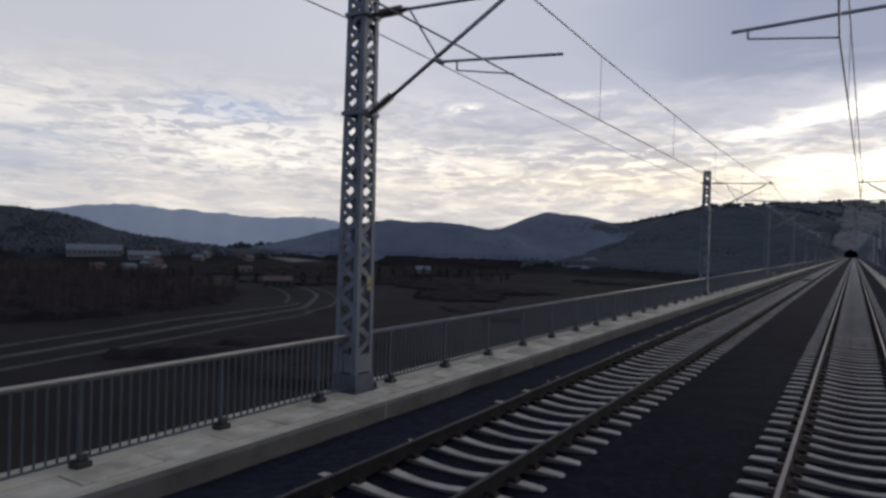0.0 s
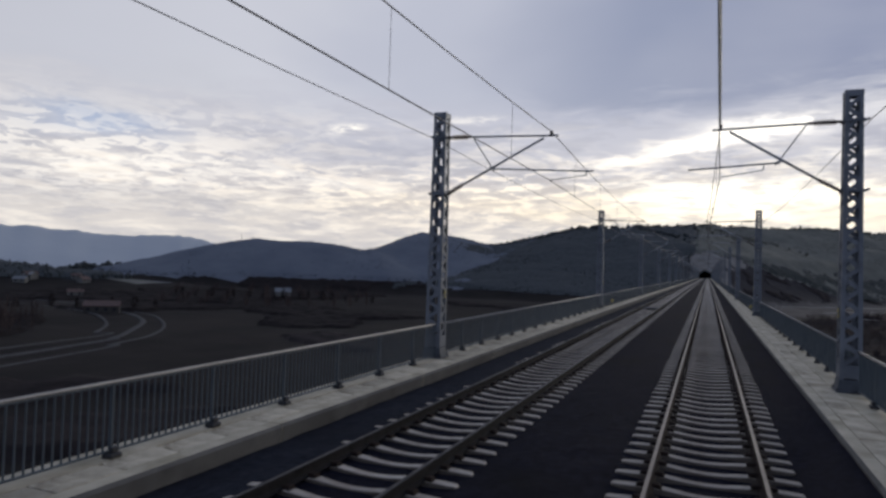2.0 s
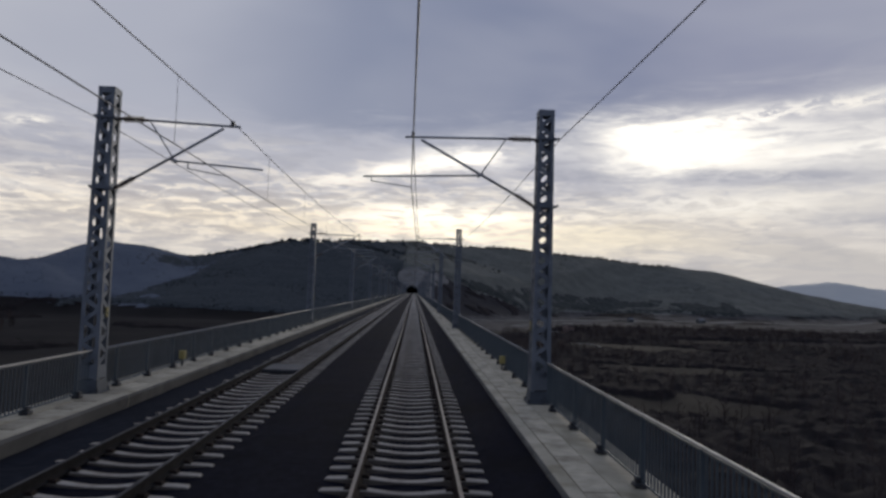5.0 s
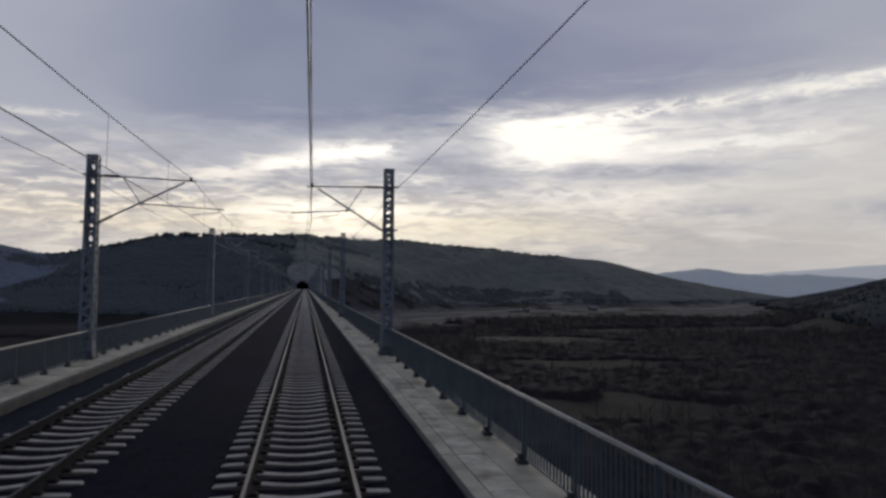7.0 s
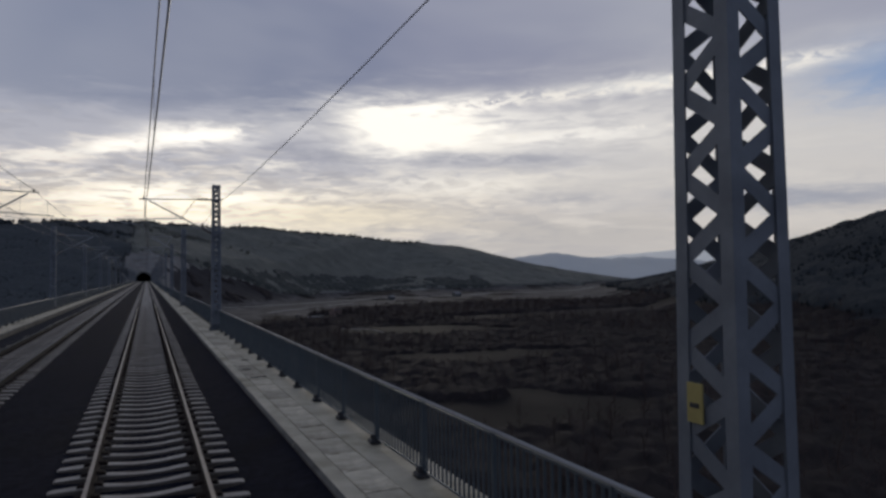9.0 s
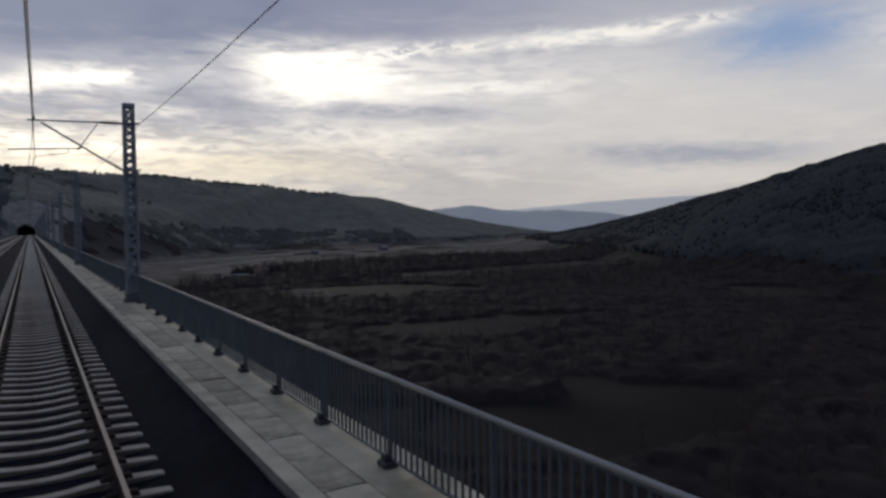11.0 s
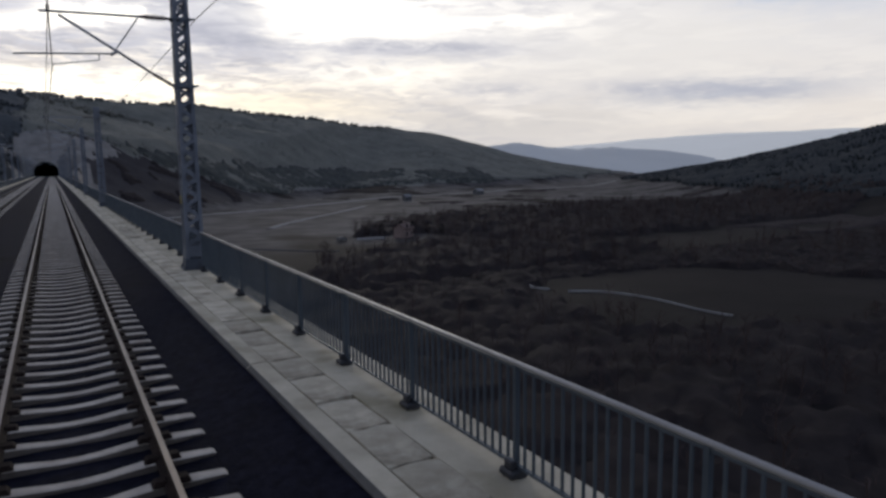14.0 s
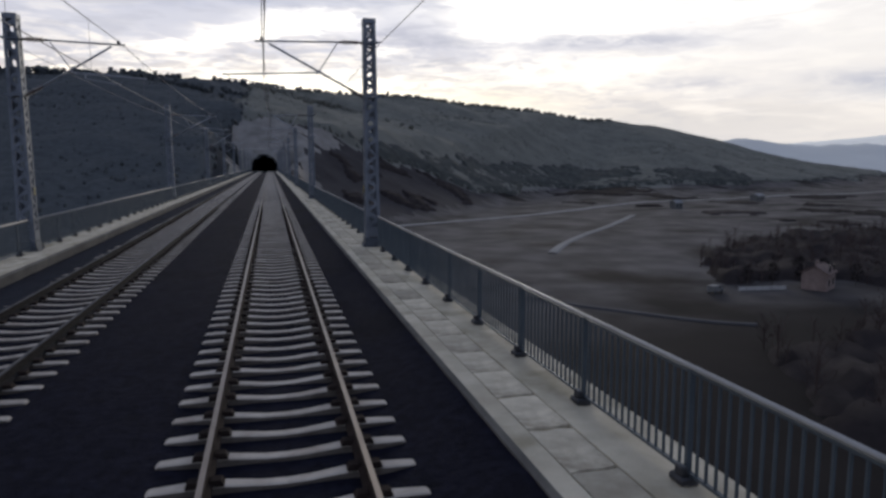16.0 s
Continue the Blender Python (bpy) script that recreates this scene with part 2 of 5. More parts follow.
# below the horizon only a dim ground tone
under = wramp(wmath("ADD", wmath("MULTIPLY", el, 0.2), 0.5, clamp=True), [(0.35, (1, 1, 1)), (0.5, (0, 0, 0))])
sky = wmix(under, sky, (0.06, 0.06, 0.06))
cool = wt.nodes.new("ShaderNodeVectorMath")
cool.operation = "MULTIPLY"
wt.links.new(sky, cool.inputs[0])
cool.inputs[1].default_value = (0.985, 1.0, 1.03)
sky = cool.outputs[0]
bg = wt.nodes.new("ShaderNodeBackground")
wt.links.new(sky, bg.inputs[0])
bg.inputs[1].default_value = 1.0
out = wt.nodes.new("ShaderNodeOutputWorld")
wt.links.new(bg.outputs[0], out.inputs[0])

sun = new("sun", bpy.data.lights.new("sun", "SUN"))
sun.data.energy, sun.data.angle, sun.data.color = 0.5, radians(14), (1.0, 0.93, 0.82)
sun.matrix_world = look((0, 0, 0), (-math.sin(radians(SUN_AZ)) * math.cos(radians(SUN_EL)), -math.cos(radians(SUN_AZ)) * math.cos(radians(SUN_EL)), -math.sin(radians(SUN_EL))))


# ---- materials ----
def surface(name, dark, light, scale, rough=0.8, metal=0.0, bump=0.3, grain=40.0, stain=None, stain_scale=0.6, vary=0.0, island=0.0, stretch=(1, 1, 1), sheen=0.5):
    """Two tones mixed by noise at two scales, a stain tone, fine relief, and variation from piece to piece."""
    m = bpy.data.materials.new(name)
    m.use_nodes = True
    t = m.node_tree
    b = t.nodes["Principled BSDF"]
    co = t.nodes.new("ShaderNodeTexCoord")
    mp = t.nodes.new("ShaderNodeMapping")
    mp.inputs["Scale"].default_value = stretch
    t.links.new(co.outputs["Object"], mp.inputs[0])

    def nz(sc, det, rg=0.6):
        n = t.nodes.new("ShaderNodeTexNoise")
        n.inputs["Scale"].default_value, n.inputs["Detail"].default_value, n.inputs["Roughness"].default_value = sc, det, rg
        t.links.new(mp.outputs[0], n.inputs["Vector"])
        return n.outputs["Fac"]

    def mix(f, a, c):
        n = t.nodes.new("ShaderNodeMix")
        n.data_type = "RGBA"
        for s, v in ((n.inputs[0], f), (n.inputs[6], a), (n.inputs[7], c)):
            if isinstance(v, tuple):
                s.default_value = (*v, 1)
            elif isinstance(v, float):
                s.default_value = v
            else:
                t.links.new(v, s)
        return n.outputs[2]

    def ramp(f, lo, hi):
        n = t.nodes.new("ShaderNodeMapRange")
        n.inputs[1].default_value, n.inputs[2].default_value = lo, hi
        t.links.new(f, n.inputs[0])
        return n.outputs[0]

    col = mix(ramp(nz(scale, 6), 0.3, 0.7), dark, light)
    if stain:
        col = mix(ramp(nz(stain_scale, 5), 0.52, 0.72), col, stain)
    g = nz(grain, 4, 0.7)
    col = mix(ramp(g, 0.25, 0.75), mix(0.35, col, dark), col)
    if vary or island:
        src = t.nodes.new("ShaderNodeObjectInfo").outputs["Random"] if vary else t.nodes.new("ShaderNodeNewGeometry").outputs["Random Per Island"]
        h = t.nodes.new("ShaderNodeHueSaturation")
        mr = t.nodes.new("ShaderNodeMapRange")
        amount = vary or island
        mr.inputs[3].default_value, mr.inputs[4].default_value = 1 - amount, 1 + amount
        t.links.new(src, mr.inputs[0])
        t.links.new(mr.outputs[0], h.inputs["Value"])
        t.links.new(col, h.inputs["Color"])
        col = h.outputs[0]
    t.links.new(col, b.inputs["Base Color"])
    b.inputs["Metallic"].default_value = metal
    b.inputs["Specular IOR Level"].default_value = sheen
    rr = t.nodes.new("ShaderNodeMapRange")
    rr.inputs[3].default_value, rr.inputs[4].default_value = max(rough - 0.12, 0.05), min(rough + 0.12, 1)
    t.links.new(nz(scale * 2.3, 4), rr.inputs[0])
    t.links.new(rr.outputs[0], b.inputs["Roughness"])
    if bump:
        bn = t.nodes.new("ShaderNodeBump")
        bn.inputs["Strength"].default_value, bn.inputs["Distance"].default_value = bump, 0.02
        t.links.new(g, bn.inputs["Height"])
        t.links.new(bn.outputs[0], b.inputs["Normal"])
    return m


CONCRETE = surface("pale_concrete", (0.37, 0.338, 0.278), (0.67, 0.62, 0.52), 2.0, 0.85, stain=(0.17, 0.155, 0.125), stain_scale=1.3, grain=55, sheen=0.25)
WALKWAY = surface("weathered_walkway_concrete", (0.33, 0.288, 0.212), (0.62, 0.552, 0.425), 1.4, 0.88, stain=(0.205, 0.180, 0.112), stain_scale=0.9, grain=55, sheen=0.2)
SLAB = surface("cover_slab_concrete", (0.30, 0.258, 0.190), (0.66, 0.59, 0.455), 2.6, 0.85, stain=(0.14, 0.112, 0.078), stain_scale=1.7, grain=60, vary=0.28, sheen=0.25)
SLEEPER = surface("sleeper_concrete", (0.30, 0.258, 0.212), (0.51, 0.448, 0.374), 3.0, 0.85, stain=(0.25, 0.20, 0.16), stain_scale=2.0, grain=70, vary=0.16, sheen=0.25)
BALLAST = surface("crushed_stone_ballast", (0.0045, 0.0045, 0.0078), (0.016, 0.0162, 0.027), 9.0, 0.95, bump=0.9, grain=26, stain=(0.008, 0.0076, 0.0095), stain_scale=0.35, sheen=0.04)
RAIL_TOP = surface("polished_rail_steel", (0.185, 0.152, 0.124), (0.29, 0.245, 0.204), 2.0, 0.42, 1.0, bump=0.05, grain=30)
RAIL_RUST = surface("dark_rail_steel", (0.016, 0.0115, 0.0098), (0.036, 0.024, 0.0195), 6.0, 0.85, 0.0, bump=0.3, grain=60, sheen=0.08)
GALV = surface("galvanised_steel", (0.24, 0.25, 0.265), (0.38, 0.39, 0.41), 2.5, 0.60, 0.25, bump=0.1, grain=40, stain=(0.16, 0.16, 0.17), stain_scale=1.2)
MAST = surface("weathered_mast_steel", (0.112, 0.124, 0.144), (0.205, 0.220, 0.245), 2.0, 0.55, 0.3, bump=0.15, grain=35, stain=(0.066, 0.070, 0.080), stain_scale=0.9, sheen=0.3)
# The foot has a darker tone than the mast steel.
MAST_FOOT = surface("dark_foot_steel", (0.052, 0.060, 0.074), (0.105, 0.117, 0.135), 2.4, 0.6, 0.2, bump=0.2, grain=35, stain=(0.035, 0.036, 0.042), stain_scale=1.4, sheen=0.25)
RAILING = surface("bluish_railing_paint", (0.052, 0.065, 0.076), (0.086, 0.102, 0.115), 2.0, 0.55, 0.2, bump=0.08, grain=40, sheen=0.3)
JOINT_DARK = surface("dark_joint_tone", (0.030, 0.027, 0.024), (0.075, 0.066, 0.056), 12.0, 0.9, bump=0.5, grain=40, sheen=0.1)
HANDRAIL = surface("worn_handrail_steel", (0.25, 0.24, 0.235), (0.37, 0.36, 0.345), 1.4, 0.55, 0.4, bump=0.05, grain=40)
DARK_STEEL = surface("dark_steel", (0.03, 0.03, 0.033), (0.07, 0.07, 0.075), 4.0, 0.6, 0.5, bump=0.1, grain=40)
WIRE = surface("dull_copper_wire", (0.12, 0.115, 0.115), (0.20, 0.19, 0.19), 3.0, 0.55, 0.5, bump=0.0, grain=20)
INSULATOR = surface("brown_insulator_glaze", (0.05, 0.035, 0.03), (0.09, 0.06, 0.05), 8.0, 0.3, bump=0.0, grain=20)
YELLOW = surface("faded_yellow_paint", (0.26, 0.21, 0.07), (0.40, 0.33, 0.12), 6.0, 0.6, bump=0.05, grain=30)
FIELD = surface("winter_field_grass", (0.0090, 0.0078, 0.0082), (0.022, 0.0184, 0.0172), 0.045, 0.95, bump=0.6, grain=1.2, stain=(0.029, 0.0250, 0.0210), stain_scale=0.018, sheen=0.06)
# Hill floor tone is lifted; haze before the hill is in the colour.
WOODFLOOR = surface("hazed_woodland_floor", (0.122, 0.120, 0.108), (0.186, 0.182, 0.162), 0.05, 0.95, bump=0.5, grain=0.9, stain=(0.160, 0.151, 0.148), stain_scale=0.018, sheen=0.06)
CUT = surface("cut_slope_earth", (0.15, 0.138, 0.126), (0.29, 0.270, 0.246), 0.16, 0.9, bump=0.6, grain=1.5, stain=(0.11, 0.098, 0.085), stain_scale=0.07, sheen=0.06)
MEADOW = surface("brown_meadow_slope", (0.032, 0.0290, 0.0300), (0.060, 0.0545, 0.0540), 0.09, 0.95, bump=0.6, grain=1.4, stain=(0.078, 0.070, 0.066), stain_scale=0.03, sheen=0.06)
LANE = surface("worn_pale_asphalt", (0.052, 0.051, 0.054), (0.088, 0.086, 0.087), 0.25, 0.9, bump=0.3, grain=3.0, sheen=0.06)
ROAD = surface("pale_gravel_road", (0.17, 0.166, 0.160), (0.27, 0.264, 0.252), 0.25, 0.9, bump=0.3, grain=3.0, sheen=0.06)
SCREE = surface("grey_concrete_portal", (0.24, 0.228, 0.212), (0.40, 0.382, 0.358), 0.5, 0.85, stain=(0.16, 0.15, 0.138), stain_scale=0.3, grain=12, sheen=0.25)
# Lining and end wall are near black: the tunnel's darkness is in the colour.
LINING = surface("darkened_tunnel_lining", (0.012, 0.012, 0.013), (0.03, 0.03, 0.032), 0.6, 0.9, bump=0.2, grain=8, sheen=0.06)
# Twig tone is lifted the same way to carry the haze.
BARE = surface("hazed_bare_twigs", (0.106, 0.106, 0.092), (0.174, 0.171, 0.148), 0.06, 0.95, bump=0.3, grain=2, sheen=0.06)
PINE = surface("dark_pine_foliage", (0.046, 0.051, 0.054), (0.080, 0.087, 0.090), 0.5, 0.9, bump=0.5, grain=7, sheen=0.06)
EDGEPINE = surface("dusky_pine_foliage", (0.042, 0.045, 0.042), (0.078, 0.081, 0.074), 0.3, 0.9, bump=0.5, grain=5, sheen=0.05)
# Pine tone darkened: the eastern hill's deep shade is put into the colour.
DARKPINE = surface("darkened_pine_foliage", (0.022, 0.026, 0.029), (0.040, 0.045, 0.049), 0.5, 0.9, bump=0.5, grain=7, sheen=0.04)
BARK = surface("grey_bark", (0.05, 0.042, 0.036), (0.10, 0.085, 0.072), 3.0, 0.9, bump=0.6, grain=20)
# Far ranges carry aerial haze in their pale, bluish base colours.
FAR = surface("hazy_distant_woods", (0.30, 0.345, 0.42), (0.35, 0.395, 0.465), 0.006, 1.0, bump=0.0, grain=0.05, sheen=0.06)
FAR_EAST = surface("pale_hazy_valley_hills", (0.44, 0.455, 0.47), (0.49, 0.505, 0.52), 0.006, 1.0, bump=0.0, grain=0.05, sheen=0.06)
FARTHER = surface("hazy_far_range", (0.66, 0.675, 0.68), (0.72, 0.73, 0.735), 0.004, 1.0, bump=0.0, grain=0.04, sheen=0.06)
PLASTER = surface("dull_house_plaster", (0.10, 0.099, 0.098), (0.175, 0.172, 0.166), 0.8, 0.85, bump=0.1, grain=10, vary=0.15)
WHITEWASH = surface("dirty_whitewash", (0.30, 0.29, 0.275), (0.48, 0.465, 0.44), 0.9, 0.85, bump=0.15, grain=12, stain=(0.18, 0.17, 0.155), stain_scale=0.7)
TIMBER = surface("dark_weathered_timber", (0.028, 0.025, 0.024), (0.058, 0.052, 0.048), 2.0, 0.9, bump=0.3, grain=18, stretch=(1, 1, 0.2))
REDWALL = surface("dirty_pink_plaster", (0.16, 0.118, 0.104), (0.26, 0.192, 0.168), 1.2, 0.85, bump=0.2, grain=14)
ROOF = surface("weathered_roof_tiles", (0.06, 0.040, 0.036), (0.12, 0.075, 0.062), 1.5, 0.85, bump=0.4, grain=12, vary=0.3)
GREYROOF = surface("grey_sheet_roof", (0.11, 0.117, 0.124), (0.20, 0.208, 0.216), 0.6, 0.6, 0.2, bump=0.1, grain=6)
GLASS = surface("dark_window_glass", (0.015, 0.018, 0.022), (0.03, 0.035, 0.04), 2.0, 0.15, bump=0.0, grain=5)
RAIL_DULL = surface("dull_rail_steel", (0.034, 0.032, 0.034), (0.070, 0.066, 0.068), 2.0, 0.6, 0.6, bump=0.05, grain=30, sheen=0.2)
RAIL_OLD = surface("blackened_rail_steel", (0.0115, 0.0105, 0.0110), (0.026, 0.0235, 0.0235), 6.0, 0.85, 0.0, bump=0.3, grain=60, sheen=0.08)
KERB_FACE = surface("dark_kerb_face", (0.085, 0.080, 0.074), (0.17, 0.158, 0.140), 1.6, 0.9, bump=0.3, grain=50, stain=(0.055, 0.051, 0.047), stain_scale=0.8, sheen=0.15)
BALLAST_PALE = surface("paler_crushed_stone", (0.010, 0.0112, 0.0165), (0.030, 0.0335, 0.045), 9.0, 0.95, bump=0.9, grain=26, stain=(0.015, 0.0155, 0.020), stain_scale=0.35, sheen=0.04)
# Woods of the western hills, with distance haze mixed into the base colour.
HAZEWOOD = surface("hazy_blue_leafless_woods", (0.108, 0.121, 0.148), (0.156, 0.168, 0.193), 0.03, 0.95, bump=0.5, grain=0.8, sheen=0.06)
# Woodland floor darkened likewise, its dimness put into the colour.
DARKFLOOR = surface("darkened_woodland_floor", (0.020, 0.0225, 0.025), (0.036, 0.039, 0.042), 0.05, 0.95, bump=0.5, grain=0.9, stain=(0.042, 0.043, 0.045), stain_scale=0.018, sheen=0.04)
# Sleeper sides: darker brown copy of the concrete, shade painted in with the dust.
SIDE_SHADE = surface("shaded_dusty_concrete", (0.080, 0.066, 0.054), (0.165, 0.140, 0.116), 6.0, 0.95, bump=0.3, grain=60, stain=(0.05, 0.041, 0.034), stain_scale=3.0, sheen=0.08)
SCRUB = surface("dark_scrub_twigs", (0.018, 0.0150, 0.0156), (0.038, 0.0312, 0.0300), 0.4, 0.95, bump=0.8, grain=6, island=0.3, sheen=0.04)
TWIG = surface("reddish_grey_bare_twigs", (0.046, 0.034, 0.032), (0.096, 0.072, 0.066), 0.05, 0.95, bump=0.0, grain=3, sheen=0.04)


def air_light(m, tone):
    """Puts the lit haze in front of a far hill into its emission."""
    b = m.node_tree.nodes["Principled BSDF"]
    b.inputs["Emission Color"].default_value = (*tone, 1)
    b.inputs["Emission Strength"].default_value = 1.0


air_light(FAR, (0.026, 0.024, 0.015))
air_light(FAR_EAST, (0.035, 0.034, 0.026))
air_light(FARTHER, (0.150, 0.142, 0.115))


def dry_fields(m, start, end, dark, light):
    """Mix dry grass into a field material north of a line across the valley, east of the bridge."""
    t = m.node_tree
    b = t.nodes["Principled BSDF"]
    old = b.inputs["Base Color"].links[0].from_socket
    pos = t.nodes.new("ShaderNodeTexCoord").outputs["Object"]
    xyz = t.nodes.new("ShaderNodeSeparateXYZ")
    t.links.new(pos, xyz.inputs[0])
    edge_ = []
    for sc, det in ((0.045, 5), (0.02, 5), (0.11, 4)):
        n = t.nodes.new("ShaderNodeTexNoise")
        n.inputs["Scale"].default_value, n.inputs["Detail"].default_value = sc, det
        t.links.new(pos, n.inputs["Vector"])
        edge_.append(n.outputs["Fac"])

    def calc(op, a, c):
        n = t.nodes.new("ShaderNodeMath")
        n.operation = op
        for s, v in zip(n.inputs, (a, c)):
            if isinstance(v, (int, float)):
                s.default_value = v
            else:
                t.links.new(v, s)
        return n.outputs[0]

    def span(v, lo, hi):
        n = t.nodes.new("ShaderNodeMapRange")
        n.inputs[1].default_value, n.inputs[2].default_value = lo, hi
        t.links.new(v, n.inputs[0])
        return n.outputs[0]

    def mixed(f, a, c):
        n = t.nodes.new("ShaderNodeMix")
        n.data_type = "RGBA"
        for s, v in ((n.inputs[0], f), (n.inputs[6], a), (n.inputs[7], c)):
            if isinstance(v, tuple):
                s.default_value = (*v, 1)
            else:
                t.links.new(v, s)
        return n.outputs[2]

    north = span(calc("ADD", xyz.outputs[1], calc("MULTIPLY", edge_[1], 90.0)), start + 45, end + 45)
    east_ = span(xyz.outputs[0], 8.0, 20.0)
    patchy = span(edge_[0], 0.34, 0.5)
    dry = mixed(span(edge_[2], 0.35, 0.65), dark, light)
    t.links.new(mixed(calc("MULTIPLY", calc("MULTIPLY", north, east_), patchy), old, dry), b.inputs["Base Color"])


dry_fields(FIELD, 455 * S, 500 * S, (0.048, 0.0440, 0.0445), (0.108, 0.0990, 0.0950))


# ---- mesh helpers (bridge units in, metres out) ----
def mesh_of(bm, mats, smooth=False):
    bm.transform(Matrix.Scale(S, 4))
    me = bpy.data.meshes.new("mesh")
    bm.to_mesh(me)
    bm.free()
    for m in mats if isinstance(mats, (list, tuple)) else (mats,):
        me.materials.append(m)
    if smooth:
        me.polygons.foreach_set("use_smooth", [True] * len(me.polygons))
    return me


def part(name, bm, material, parent, label="", smooth=False):
    ob = new(name, mesh_of(bm, material, smooth))
    ob.parent = parent
    if label:
        tagged(ob, label)
    return ob


def piece(name, me, parent, x, y, z, rz=0.0):
    ob = new(name, me)
    ob.parent = parent
    ob.location = Vector((x, y, z)) * S
    ob.rotation_euler = (0, 0, rz)
    return ob


def base(name, x, y, z, label, category, group="", kind=""):
    ob = new(name)
    ob.empty_display_size = 0.2
    ob.location = Vector((x, y, z)) * S
    return tagged(ob, label, category, group, kind)


def arrays(name, verts, faces, mats, parent=None, smooth=False):
    """A mesh object from numpy verts (bridge units) and faces of one size."""
    me = bpy.data.meshes.new("mesh")
    me.from_pydata((np.asarray(verts) * S).tolist(), [], np.asarray(faces).tolist())
    for m in mats if isinstance(mats, (list, tuple)) else (mats,):
        me.materials.append(m)
    if smooth:
        me.polygons.foreach_set("use_smooth", [True] * len(me.polygons))
    ob = new(name, me)
    ob.parent = parent
    return ob


def box(bm, x0, x1, y0, y1, z0, z1, bevel=0.0):
    r = bmesh.ops.create_cube(bm, size=1, matrix=Matrix.LocRotScale(((x0 + x1) / 2, (y0 + y1) / 2, (z0 + z1) / 2), None, (x1 - x0, y1 - y0, z1 - z0)))
    if bevel:
        bmesh.ops.bevel(bm, geom=list({e for v in r["verts"] for e in v.link_edges}), offset=bevel, segments=1, affect="EDGES")


def tube(bm, p, q, r, n=6, r2=None):
    p, q = Vector(p), Vector(q)
    d = q - p
    bmesh.ops.create_cone(bm, cap_ends=True, segments=n, radius1=r, radius2=r if r2 is None else r2, depth=d.length, matrix=Matrix.Translation((p + q) / 2) @ d.to_track_quat("Z", "Y").to_matrix().to_4x4())


def bar(bm, p, q, w, t):
    """A flat bar from p to q, w wide and t thick."""
    p, q = Vector(p), Vector(q)
    d = q - p
    bmesh.ops.create_cube(bm, size=1, matrix=Matrix.Translation((p + q) / 2) @ d.to_track_quat("Z", "Y").to_matrix().to_4x4() @ Matrix.Diagonal((w, t, d.length, 1)))


def extrude(bm, prof, y0, y1, step=0.0):
    """A closed profile of (x, z) drawn along y."""
    n = max(1, int(round((y1 - y0) / step))) if step else 1
    rings = [[bm.verts.new((x, y0 + (y1 - y0) * k / n, z)) for x, z in prof] for k in range(n + 1)]
    m = len(prof)
    for a, b in zip(rings, rings[1:]):
        for i in range(m):
            bm.faces.new((a[i], a[(i + 1) % m], b[(i + 1) % m], b[i]))
    bm.faces.new(rings[0][::-1])
    bm.faces.new(rings[-1])
    bmesh.ops.recalc_face_normals(bm, faces=bm.faces)


def strand(points, r, n=5):
    """Verts and faces of a thin round wire along points."""
    pts = np.asarray(points, float)
    ang = np.arange(n) * 2 * np.pi / n
    d = np.gradient(pts, axis=0)
    d /= np.linalg.norm(d, axis=1)[:, None]
    side = np.cross(d, (0.0, 0.0, 1.0))
    side /= np.linalg.norm(side, axis=1)[:, None] + 1e-9
    up = np.cross(side, d)
    v = (pts[:, None] + r * (np.cos(ang)[None, :, None] * side[:, None] + np.sin(ang)[None, :, None] * up[:, None])).reshape(-1, 3)
    f = []
    for i in range(len(pts) - 1):
        for k in range(n):
            f.append((i * n + k, i * n + (k + 1) % n, (i + 1) * n + (k + 1) % n, (i + 1) * n + k))
    return v, f


# ---- plan ----
Y0, Y1 = -75.0, 690.0          # ends of the bridge; the tunnel starts at Y1
XL = -4.46                     # centre of the second track, the first is at 0
KERB_R, KERB_L = 2.16, -6.70
RAILING_R, RAILING_L = 3.39, -7.62
MAST_R, MAST_L = 3.245, -7.74
DECK_Z = 0.05                  # top of the walkways; rail tops are at 0
MASTS_R = [9.4, 42.49, 75.52, 108.92, 142.0, 175.2, 208.4, 241.6, 274.0, 307.1, 345.0, 373.5, 405.2, 438.3, 471.4, 504.5, 537.6, 570.7, 603.8, 636.9, 670.0]
MASTS_L = [9.36, 42.26, 75.25, 108.7, 140.6, 175.0, 208.3, 241.5, 274.0, 307.0, 344.0, 374.0, 407.0, 440.0, 473.0, 506.0, 539.0, 572.0, 605.0, 638.0, 671.0]
MAST_TOP = 7.53
POST_RUNS = [-73.7, 231.6, 280.3, 322.5, 379.6, 684.0]   # each length of railing has its own row of posts
VALLEY = -21.0
# crest lines of the hills: (x, y, z) points and the reach of the slope
TUNNEL_HILL = [(-420, 880, 8), (-255, 835, 27), (-190, 812, 40), (-140, 800, 50), (-80, 810, 54), (-29, 900, 60), (0, 1000, 68)]
EASTERN_SPUR = [(0, 1000, 68), (120, 1055, 69), (217, 1099, 66), (300, 1138, 63), (390, 1178, 60), (480, 1220, 57), (540, 1248, 55), (573, 1262, 51), (620, 1278, 42), (684, 1300, 29), (776, 1312, 16), (900, 1335, -4), (1000, 1350, -20)]
PORTAL_SPUR = [(-4, 706, 12), (-4, 724, 17), (-4, 770, 27), (-4, 900, 55)]
WESTERN_HILL = [(-430, 690, 6), (-345, 690, 20), (-318, 690, 32), (-294, 690, 38), (-262, 700, 35), (-230, 730, 30), (-190, 780, 26)]
ROUND_HILL = [(-520, 470, -10), (-462, 525, 10), (-415, 560, 24), (-375, 575, 20), (-330, 590, 18), (-300, 600, 14), (-270, 620, 2)]
